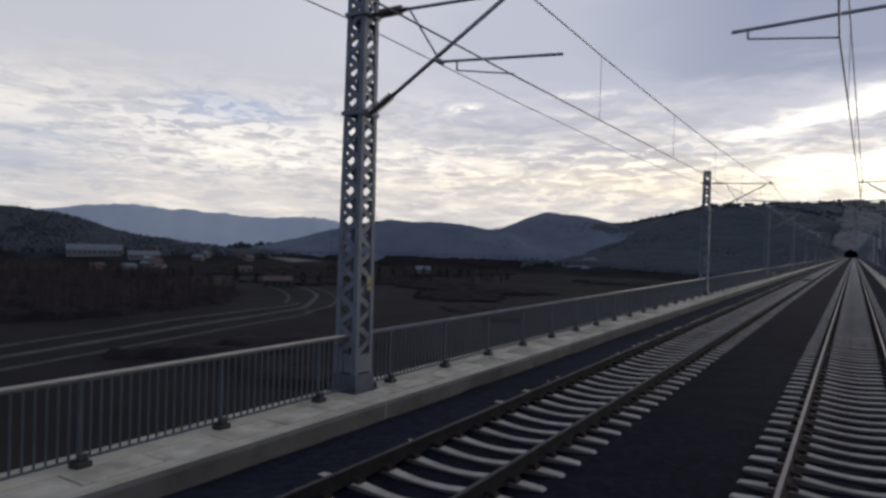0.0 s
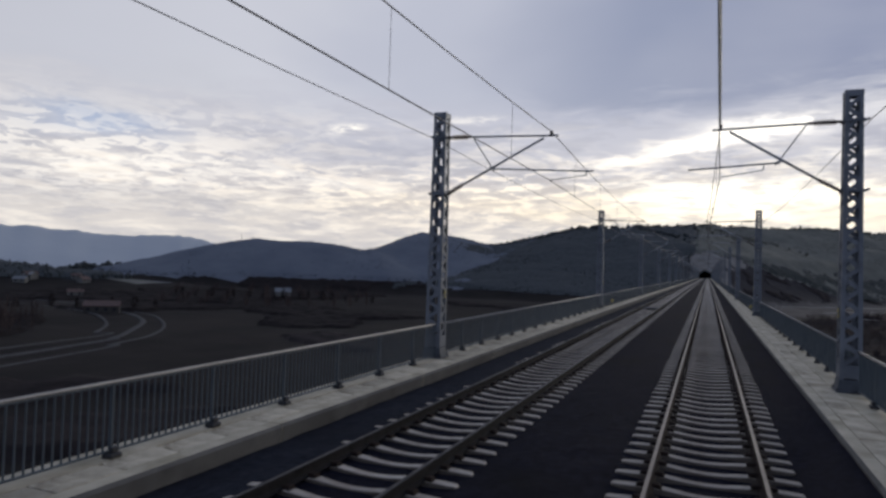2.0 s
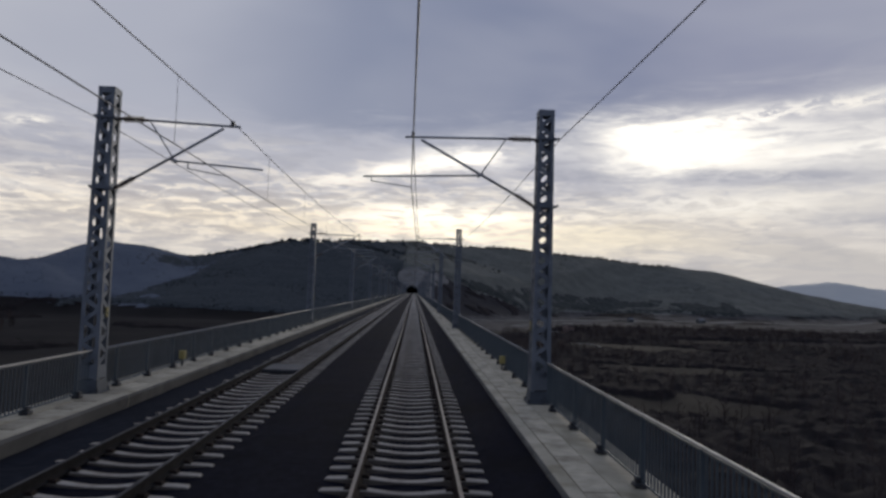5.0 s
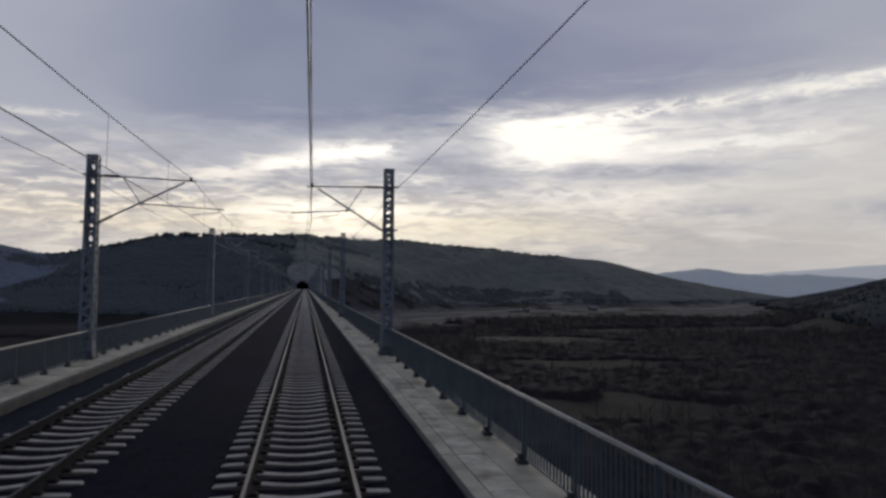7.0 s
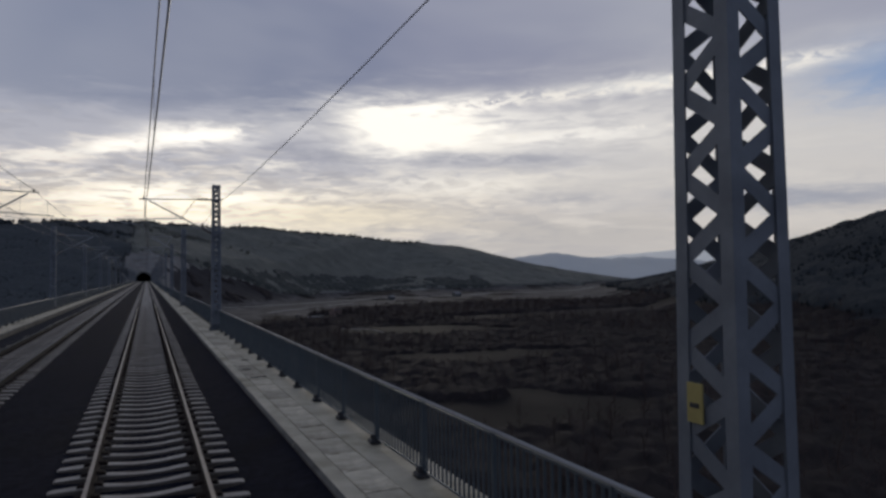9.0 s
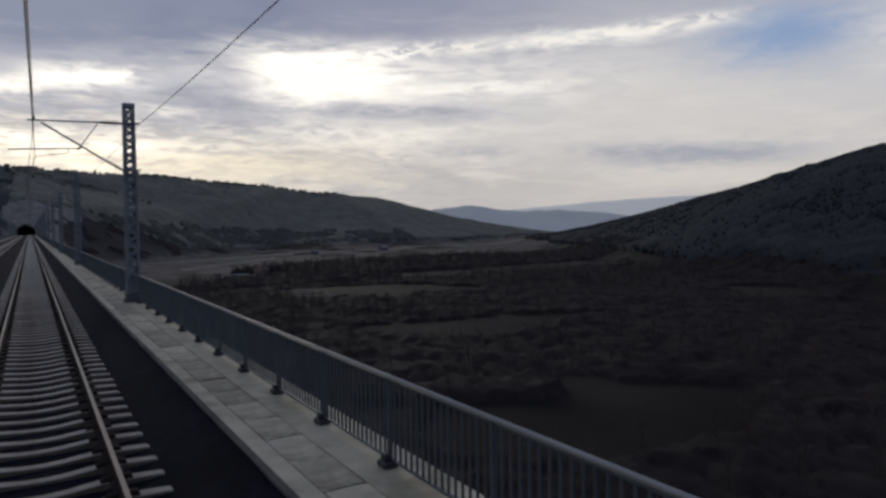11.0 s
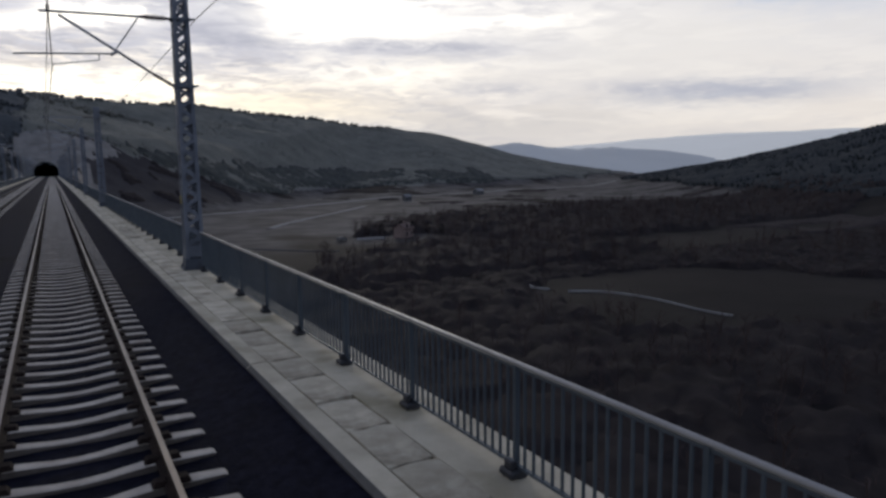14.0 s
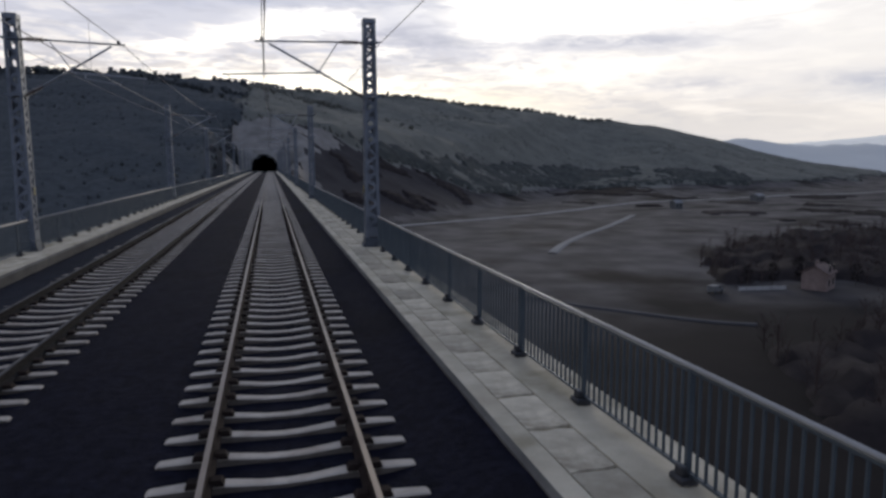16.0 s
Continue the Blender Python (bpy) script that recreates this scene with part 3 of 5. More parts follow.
VILLAGE_HILL = [(-300, 420, -19), (-420, 350, -9), (-470, 325, -3), (-505, 300, 3), (-560, 290, 16), (-590, 265, 19), (-640, 230, 22), (-760, 100, 30)]
EAST_HILL = [(837, 1036, -27), (775, 897, -11), (713, 758, 9), (651, 619, 28), (569, 433, 54), (507, 294, 68), (480, 155, 82), (520, 0, 90)]
RIDGES = [(TUNNEL_HILL, 300), (EASTERN_SPUR, 290), (PORTAL_SPUR, 80), (WESTERN_HILL, 170), (ROUND_HILL, 120), (VILLAGE_HILL, 130), (EAST_HILL, 250)]


def wobble(x, y, cell, seed):
    """Smooth value noise of -1 to 1."""
    u, v = x / cell, y / cell
    i, j = np.floor(u), np.floor(v)
    fu, fv = u - i, v - j
    fu, fv = fu * fu * (3 - 2 * fu), fv * fv * (3 - 2 * fv)

    def h(a, b):
        s = np.sin(a * 127.1 + b * 311.7 + seed * 74.7) * 43758.5453
        return (s - np.floor(s)) * 2 - 1

    return (h(i, j) * (1 - fu) + h(i + 1, j) * fu) * (1 - fv) + (h(i, j + 1) * (1 - fu) + h(i + 1, j + 1) * fu) * fv


def land(x, y):
    """Height of the ground."""
    x, y = np.asarray(x, float), np.asarray(y, float)
    z = VALLEY + 1.2 * wobble(x, y, 90, 1) + 0.5 * wobble(x, y, 28, 2) + np.clip(np.abs(x) - 900, 0, 2500) * 0.004
    for pts, reach in RIDGES:
        best = np.full(x.shape, 1e9)
        top = np.zeros(x.shape)
        for (ax, ay, azz), (bx, by, bz) in zip(pts, pts[1:]):
            ex, ey = bx - ax, by - ay
            s = np.clip(((x - ax) * ex + (y - ay) * ey) / (ex * ex + ey * ey), 0, 1)
            d = np.hypot(x - ax - s * ex, y - ay - s * ey)
            near = d < best
            best = np.where(near, d, best)
            top = np.where(near, azz + s * (bz - azz), top)
        u = np.clip(best / (reach * (0.75 + 0.25 * np.clip((top - VALLEY) / 70, 0, 1.4))), 0, 1)
        fall = (1 - u) ** 1.15 * (1 + 0.35 * u * (1 - u)) - 0.0
        hill = VALLEY + (top - VALLEY) * fall + (1.6 * wobble(x, y, 45, 5) + 0.8 * wobble(x, y, 17, 6)) * np.clip(1.5 * (1 - u), 0, 1) * np.clip((top - VALLEY) / 30, 0, 1)
        z = np.maximum(z, hill)
    # open ground at the hill foot east of the line
    foot = 1 - (1 - np.clip((y - (630 + 1.3 * (x - 40))) / 110, 0, 1)) * np.clip((420 - x) / 220, 0, 1) * np.clip((y - 480) / 90, 0, 1)
    z = np.where((x > 9) & (x < 420) & (y > 480) & (y < 1200), VALLEY + (z - VALLEY) * np.maximum(foot, 1 - np.clip((x - 9) / 12, 0, 1)), z)
    # bench for the line before the portal, with cut slopes beside it
    side = np.abs(x + 2.1)
    bench = -1.1 + np.maximum(0, side - 8.0) * 1.1
    z = np.where(y < 690.5, np.minimum(z, bench + np.maximum(0, 640 - y) * 0.0), z)
    face = 8.7 + np.maximum(0, y - 690.5) * 0.62 + np.maximum(0, side - 12) * 0.5
    z = np.where((y > 690.5) & (y < 760), np.minimum(z, face), z)
    z = np.where((y > 690.5) & (y < 700) & (side < 10), np.maximum(z, 8.7), z)
    return z


def tree_line(x):
    """How far north the meadow beside the portal reaches before the woods begin."""
    return np.interp(x, (6, 26, 40, 66, 103, 134, 180), (708, 716, 724, 741, 757, 760, 752))


def meadow(x, y):
    return (x > 6) & (x < 180) & (y < tree_line(x) + 6 * wobble(x, y, 16, 35))


# ---- ground ----
def axis(lo, hi, dense_lo, dense_hi, fine, coarse, extra=()):
    out = list(np.arange(dense_lo, dense_hi + 0.1, fine))
    step, v = fine, dense_hi
    while v < hi:
        step = min(step * 1.16, coarse)
        v += step
        out.append(v)
    step, v = fine, dense_lo
    while v > lo:
        step = min(step * 1.16, coarse)
        v -= step
        out.append(v)
    return np.array(sorted(set(np.round(out, 2)) | set(extra)))


gx = axis(-5000, 5000, -220, 420, 8.0, 240, extra=tuple(np.arange(-26.5, 52, 2.6)) + (-12.1, -9.1, -6.6, -2.1, 2.4, 4.9, 7.9))
gy = axis(-5000, 5000, 30, 1290, 8.0, 240, extra=tuple(np.arange(626.3, 752, 3.1)) + (690.4, 690.6, 694.0, 699.0))
GX, GY = np.meshgrid(gx, gy)
GZ = land(GX, GY)
gv = np.stack([GX.ravel(), GY.ravel(), GZ.ravel()], 1)
nx, ny = len(gx), len(gy)
ii, jj = np.meshgrid(np.arange(nx - 1), np.arange(ny - 1))
a = (jj * nx + ii).ravel()
gf = np.stack([a, a + 1, a + nx + 1, a + nx], 1)
mx = gv[gf].mean(1)
hole = (np.abs(mx[:, 0] + 2.1) < 7.1) & (mx[:, 1] > 690.3) & (mx[:, 1] < 691)
gf, mx = gf[~hole], mx[~hole]
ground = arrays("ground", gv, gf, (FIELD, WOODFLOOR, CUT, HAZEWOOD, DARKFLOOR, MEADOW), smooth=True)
tagged(ground, "dark winter valley floor of fields rising into wooded hills", "ground", kind="structure")
wood = mx[:, 2] > VALLEY + 7 + 3 * wobble(mx[:, 0], mx[:, 1], 60, 9)
rag = wobble(mx[:, 0], mx[:, 1], 14, 11) + 0.8 * wobble(mx[:, 0], mx[:, 1], 5, 13)
cut = (mx[:, 0] > -16 + 3 * rag) & (mx[:, 0] < 18 + 7 * rag + np.clip(mx[:, 1] - 690, 0, 30) * 0.6) & (mx[:, 1] > 632) & (mx[:, 1] < 717 + 10 * wobble(mx[:, 0], mx[:, 1], 12, 12) + 5 * rag) & (mx[:, 2] > -9)
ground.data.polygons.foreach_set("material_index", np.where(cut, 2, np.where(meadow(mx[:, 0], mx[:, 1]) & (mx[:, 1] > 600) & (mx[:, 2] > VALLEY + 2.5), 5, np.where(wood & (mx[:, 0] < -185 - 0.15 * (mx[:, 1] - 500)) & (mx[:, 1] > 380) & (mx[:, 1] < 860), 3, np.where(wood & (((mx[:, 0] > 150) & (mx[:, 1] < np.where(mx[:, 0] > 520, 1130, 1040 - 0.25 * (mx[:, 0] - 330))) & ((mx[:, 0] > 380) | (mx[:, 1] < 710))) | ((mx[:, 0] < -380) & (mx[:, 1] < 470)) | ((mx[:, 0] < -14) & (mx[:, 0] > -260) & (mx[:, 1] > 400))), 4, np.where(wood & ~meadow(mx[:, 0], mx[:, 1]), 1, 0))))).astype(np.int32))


# ---- far ranges ----
def far_range(name, crest, depth, mat, label):
    """A low mountain range: crest points and a slope down towards the valley."""
    n = 60
    c = np.array(crest, float)
    s = np.linspace(0, len(c) - 1, n * (len(c) - 1) // 4 + 2)
    p = np.stack([np.interp(s, np.arange(len(c)), c[:, k]) for k in range(3)], 1)
    p[:, 2] += 2.5 * wobble(s * 9, s * 0, 3.1, 21)
    out = p[:, :2] / np.linalg.norm(p[:, :2], axis=1)[:, None]
    rows_, m = [], 13
    for k in range(m):
        u = k / (m - 1)
        q = p.copy()
        q[:, :2] -= out * depth * (u - 0.25)
        drop = abs(u - 0.25) / (0.75 if u > 0.25 else 0.25)
        q[:, 2] = p[:, 2] + (VALLEY - 6 - p[:, 2]) * drop ** 1.2 + 4.0 * wobble(s * 7, s * 0 + 3.0 * k, 3.1, 23) * min(1, 2 * drop * (1.2 - drop)) + 1.2 * wobble(s * 30, s * 0, 3.1, 22) * (drop == 0)
        rows_.append(q)
    v = np.concatenate(rows_)
    k = len(p)
    f = [(r * k + i, r * k + i + 1, (r + 1) * k + i + 1, (r + 1) * k + i) for r in range(m - 1) for i in range(k - 1)]
    return tagged(arrays(name, v, f, mat, smooth=True), label, "hills", kind="structure")


def ring(cy, r, pts):
    return [(r * math.sin(radians(a_)), cy + r * math.cos(radians(a_)), 2.8 + r * math.tan(radians(e_))) for a_, e_ in pts]


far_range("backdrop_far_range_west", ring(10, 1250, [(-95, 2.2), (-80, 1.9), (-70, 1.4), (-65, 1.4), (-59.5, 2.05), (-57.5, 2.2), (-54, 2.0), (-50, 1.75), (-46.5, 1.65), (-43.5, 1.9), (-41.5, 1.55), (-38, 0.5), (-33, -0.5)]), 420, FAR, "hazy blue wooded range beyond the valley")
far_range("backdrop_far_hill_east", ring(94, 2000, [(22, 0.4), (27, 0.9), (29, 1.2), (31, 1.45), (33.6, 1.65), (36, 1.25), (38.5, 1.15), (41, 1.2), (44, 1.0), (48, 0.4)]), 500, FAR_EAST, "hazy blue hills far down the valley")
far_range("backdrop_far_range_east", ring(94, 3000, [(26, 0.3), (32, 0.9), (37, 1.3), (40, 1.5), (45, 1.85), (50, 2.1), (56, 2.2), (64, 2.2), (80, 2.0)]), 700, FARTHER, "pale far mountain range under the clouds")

# ---- roads in the valley ----
def road(name, pts, width, mat, label):
    c = np.array(pts, float)
    s = np.linspace(0, len(c) - 1, (len(c) - 1) * 14 + 1)
    i = np.clip(s.astype(int), 0, len(c) - 2)
    f = s - i

    def P(k):
        return c[np.clip(i + k, 0, len(c) - 1)]

    f = f[:, None]
    p = 0.5 * (2 * P(0) + (P(1) - P(-1)) * f + (2 * P(-1) - 5 * P(0) + 4 * P(1) - P(2)) * f ** 2 + (3 * P(0) - P(-1) - 3 * P(1) + P(2)) * f ** 3)
    d = np.gradient(p, axis=0)
    nrm = np.stack([-d[:, 1], d[:, 0]], 1) / np.linalg.norm(d, axis=1)[:, None]
    cols = []
    for k, h in ((-1.0, -0.8), (-0.5, 0.22), (0, 0.27), (0.5, 0.22), (1.0, -0.8)):
        q = p + nrm * width * k
        cols.append(np.column_stack([q, land(q[:, 0], q[:, 1]) * 0.0 + np.maximum.reduce([land(p[:, 0] + dx_, p[:, 1] + dy_) for dx_, dy_ in ((0, 0), (3, 0), (-3, 0), (0, 3), (0, -3))]) + h]))
    v = np.concatenate(cols)
    n = len(p)
    fc = [(r * n + j, r * n + j + 1, (r + 1) * n + j + 1, (r + 1) * n + j) for r in range(4) for j in range(n - 1)]
    return tagged(arrays(name, v, fc, mat, smooth=False), label, "road", kind="structure")


road("road_west_outer", [(-104, -260), (-100, -60), (-140, 135), (-147, 155), (-155, 176), (-176, 203), (-206, 229), (-225, 238), (-257, 253), (-297, 275), (-352, 289)], 1.0, LANE, "thin pale outer edge of the curving road")
road("road_west_middle", [(-118, -260), (-112, -60), (-152, 144), (-158, 165), (-176, 190), (-195, 212), (-221, 230), (-266, 252), (-321, 264)], 1.7, LANE, "curving pale road on the valley floor")
road("road_west_inner", [(-132, -260), (-126, -60), (-163, 153), (-175, 174), (-193, 194), (-214, 210), (-236, 222), (-276, 236), (-316, 242)], 1.0, LANE, "narrow pale lane inside the road bend")
ROAD_EAST = [(16, 618), (50, 637), (110, 668), (147, 694), (220, 745), (320, 775), (450, 810), (560, 850)]
road("road_valley_east", ROAD_EAST, 4.0, ROAD, "pale gravel road along the foot of the hill")
road("road_track_east", [(72, 545), (83, 562), (100, 584), (125, 612), (161, 656)], 2.2, ROAD, "faint dirt track crossing the fields")
road("road_lane_east", [(44, 492), (50, 483), (56, 476), (63, 468), (69, 464)], 1.2, LANE, "pale farm lane in front of the house")
road("road_river_lane", [(79, 378), (83, 373.5), (85, 364), (84.5, 354), (85.5, 349)], 0.4, ROAD, "short pale concrete channel between dark fields")
road("road_field_strip", [(79.5, 395), (78.5, 390), (77, 385), (78, 382)], 0.45, ROAD, "thin pale strip of wet ground between dark fields")

# ---- viaduct ----
viaduct = base("viaduct", -2.23, 0, -2, "long concrete railway viaduct with box girder and tall piers", "viaduct", kind="structure")
viaduct.location = (0, 0, 0)
bm = bmesh.new()
extrude(bm, [(KERB_R + 0.02, -0.55), (3.3, -0.55), (3.3, -0.75), (0.2, -1.2), (-0.3, -3.2), (-4.2, -3.2), (-4.7, -1.2), (-7.6, -0.75), (-7.6, -0.55)], Y0, Y1 - 3)
part("box_girder", bm, CONCRETE, viaduct)
for k, y in enumerate(np.arange(-58, 640, 40.0)):
    zb_ = float(land(np.array([-2.2]), np.array([y]))[0])
    if zb_ > -6:
        continue
    bm = bmesh.new()
    extrude(bm, [(-4.3, -3.25), (0.0, -3.25), (0.0, -4.4), (-0.6, -5.0), (-0.6, zb_ - 1), (-3.8, zb_ - 1), (-3.8, -5.0), (-4.3, -4.4)], y - 1.1, y + 1.1)
    part("pier", bm, CONCRETE, viaduct)
bm = bmesh.new()
box(bm, -7.7, 3.4, 655, 686, -22, -3.3)
part("abutment", bm, CONCRETE, viaduct)

# kerbs and walkways
for name, k0, k1, r0, r1 in (("pavement_east", KERB_R, 2.44, 2.46, 3.80), ("pavement_west", KERB_L, -6.98, -7.0, -8.10)):
    walkway = base(name, 0, 0, 0, "pale concrete service walkway with kerb and cover slabs", "walkway", kind="structure")
    sgn = 1 if k0 > 0 else -1
    bm = bmesh.new()
    for y in np.arange(Y0, Y1 - 4, 6.0):
        ya, yb = y + 0.012, min(y + 6.0, Y1 - 3) - 0.012
        dz_ = random.uniform(-0.006, 0.006)
        prof = [(k0 + sgn * 0.05, -0.55), (k0, DECK_Z - 0.05), (k0 + sgn * 0.05, DECK_Z + dz_), (k1, DECK_Z + dz_ + 0.004), (k1, -0.55)]
        extrude(bm, prof, ya, yb)
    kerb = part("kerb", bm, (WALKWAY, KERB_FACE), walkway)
    # faces towards the track get the darker concrete
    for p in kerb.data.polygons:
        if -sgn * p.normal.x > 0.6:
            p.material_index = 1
    bm = bmesh.new()
    extrude(bm, [(r0, -0.55), (r0, DECK_Z - 0.075), (r0 + sgn * 0.50, DECK_Z - 0.075), (r0 + sgn * 0.50, DECK_Z), (r1, DECK_Z - 0.01), (r1, -0.55)], Y0, Y1 - 3)
    part("walkway_slab", bm, WALKWAY, walkway)

# ---- ballast ----
bx = np.array([2.2, 1.75, 1.45, 1.25, 0.9, 0.5, 0, -0.5, -0.9, -1.25, -1.45, -1.9, -2.3, -2.7, -3.0, -3.2, -3.6, -4.0, -4.46, -4.9, -5.15, -5.3, -5.5, -5.9, -6.3, -6.74])
bz = np.array([-.02, -.12, -.18, -.225, -.250, -.258, -.264, -.258, -.250, -.225, -.20, -.18, -.175, -.18, -.20, -.222, -.245, -.253, -.258, -.245, -.222, -.20, -.18, -.19, -.22, -.25])
by = np.arange(Y0, Y1 + 40, 0.6)
BXg, BYg = np.meshgrid(bx, by)
BZg = np.broadcast_to(bz, BXg.shape) + 0.012 * wobble(BXg * 7, BYg * 7, 3.0, 3) + 0.010 * wobble(BXg * 20, BYg * 20, 3.0, 4)
nb, mb = BXg.shape[1], BXg.shape[0]
ii, jj = np.meshgrid(np.arange(nb - 1), np.arange(mb - 1))
a = (jj * nb + ii).ravel()
ballast = arrays("ballast_bed", np.stack([BXg.ravel(), BYg.ravel(), BZg.ravel()], 1), np.stack([a + 1, a, a + nb, a + nb + 1], 1), (BALLAST, BALLAST_PALE), smooth=False)
# the shoulder west of the second track is paler and bluer
ballast.data.polygons.foreach_set("material_index", (ii.ravel() >= 21).astype(np.int32))
tagged(ballast, "dark crushed stone ballast between and beside the tracks", "ballast", kind="stuff")

# ---- tracks ----
RAIL_PROF = [(-0.075, -0.172), (0.075, -0.172), (0.075, -0.160), (0.012, -0.135), (0.010, -0.048), (0.036, -0.036), (0.036, -0.012), (0.028, -0.001), (-0.028, -0.001), (-0.036, -0.012), (-0.036, -0.036), (-0.010, -0.048), (-0.012, -0.135), (-0.075, -0.160)]


def sleeper_arrays():
    """One concrete sleeper, dished in the middle."""
    xs = [-1.28, -1.25, -0.98, -0.76, -0.60, -0.42, -0.22, 0.0, 0.22, 0.42, 0.60, 0.76, 0.98, 1.25, 1.28]
    zt = [-0.205, -0.186, -0.176, -0.172, -0.174, -0.192, -0.214, -0.222, -0.214, -0.192, -0.174, -0.172, -0.176, -0.186, -0.205]
    wt_ = [0.052, 0.068, 0.080, 0.085, 0.080, 0.072, 0.066, 0.063, 0.066, 0.072, 0.080, 0.085, 0.080, 0.068, 0.052]
    v, f = [], []
    for x, z, w in zip(xs, zt, wt_):
        v += [(x, -w - 0.035, -0.42), (x, -w - 0.006, z - 0.014), (x, -w + 0.012, z), (x, w - 0.012, z), (x, w + 0.006, z - 0.014), (x, w + 0.035, -0.42)]
    for i in range(len(xs) - 1):
        for k in range(5):
            p = i * 6 + k
            f.append((p, p + 1, p + 7, p + 6))
    n = (len(xs) - 1) * 6
    return np.array(v), f, [(0, 5, 4, 1), (1, 4, 3, 2), (n, n + 1, n + 4, n + 5), (n + 1, n + 2, n + 3, n + 4)]


sv, sf, caps = sleeper_arrays()
sleeper_mesh = bpy.data.meshes.new("mesh")
sleeper_mesh.from_pydata((sv * S).tolist(), [], sf + caps)
sleeper_mesh.materials.append(SLEEPER)
sleeper_mesh.materials.append(SIDE_SHADE)
# side and end faces take the shaded tone, the top faces the plain one
shaded_side = np.array([0 if k in (1, 2, 3) else 1 for _ in range(len(sf) // 5) for k in range(5)] + [1, 0, 1, 0], np.int32)
sleeper_mesh.polygons.foreach_set("material_index", shaded_side)

for tx, label in ((0.0, "railway track with shiny rails on concrete sleepers"), (XL, "second railway track with dull rails half sunk in ballast")):
    track = base("railway_track", 0, 0, 0, label, "railway track", group="pair of tracks")
    for side in (-1, 1):
        bm = bmesh.new()
        extrude(bm, [(tx + side * 0.7535 + x, z) for x, z in RAIL_PROF], Y0, Y1 + 45)
        rail = part("rail", bm, (RAIL_RUST, RAIL_TOP) if tx == 0 else (RAIL_OLD, RAIL_DULL), track, "steel rail with a polished top")
        for p in rail.data.polygons:
            if p.center.z > -0.003 * S and p.normal.z > 0.8:
                p.material_index = 1
        # fastenings along the rail
        fv, ff = [], []
        fy = np.arange(Y0 + 0.3, Y1, 0.6)
        fy = fy[(fy > 0) & (fy < 430)]
        cube = np.array([(-1, -1, -1), (1, -1, -1), (1, 1, -1), (-1, 1, -1), (-0.6, -0.7, 1), (0.6, -0.7, 1), (0.6, 0.7, 1), (-0.6, 0.7, 1)])
        quads = np.array([(4, 5, 6, 7), (0, 1, 5, 4), (1, 2, 6, 5), (2, 3, 7, 6), (3, 0, 4, 7)])
        n0 = 0
        for off in (-0.100, 0.100):
            c = np.stack([np.full(len(fy), tx + side * 0.7535 + off), fy, np.full(len(fy), -0.152)], 1)
            fv.append((c[:, None] + cube[None] * np.array([0.078, 0.082, 0.026])).reshape(-1, 3))
            ff.append((quads[None] + (np.arange(len(fy)) * 8 + n0)[:, None, None]).reshape(-1, 4))
            n0 += len(fy) * 8
        fast = arrays("rail_fastening", np.concatenate(fv), np.concatenate(ff), RAIL_RUST, track)
        tagged(fast, "dark rusty steel baseplates and clips", kind="stuff")
    ys = np.arange(Y0 + 0.3, Y1 + 40, 0.6)
    near = (ys > 2) & (ys < 182)
    for y in ys[near]:
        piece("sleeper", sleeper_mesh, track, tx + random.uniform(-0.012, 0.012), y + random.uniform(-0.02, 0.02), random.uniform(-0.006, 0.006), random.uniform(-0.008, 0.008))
    plain = (ys < -12) | (ys > 440)
    low_y = ys[plain]
    ends = [0, 3, 7, 11, 14]
    lv = sv.reshape(-1, 6, 3)[ends][:, 1:5].reshape(-1, 3)
    lf = [(i * 4 + k, i * 4 + k + 1, i * 4 + k + 5, i * 4 + k + 4) for i in range(4) for k in range(3)]
    c = np.stack([np.full(len(low_y), tx), low_y, np.zeros(len(low_y))], 1)
    tagged(arrays("sleepers_further_on", (c[:, None] + lv[None]).reshape(-1, 3), (np.array(lf)[None] + (np.arange(len(low_y)) * len(lv))[:, None, None]).reshape(-1, 4), SLEEPER, track), "concrete sleepers in the distance", kind="stuff")
    near = near | plain
    rest = ys[~near] + np.random.uniform(-0.02, 0.02, (~near).sum())
    c = np.stack([np.full(len(rest), tx), rest, np.random.uniform(-0.006, 0.006, len(rest))], 1)
    v = (c[:, None] + sv[None]).reshape(-1, 3)
    f = (np.array(sf + caps)[None] + (np.arange(len(rest)) * len(sv))[:, None, None]).reshape(-1, 4)
    far_sleepers = tagged(arrays("sleepers_further_on", v, f, (SLEEPER, SIDE_SHADE), track), "concrete sleepers further along the line", kind="stuff")
    far_sleepers.data.polygons.foreach_set("material_index", np.tile(shaded_side, len(rest)))


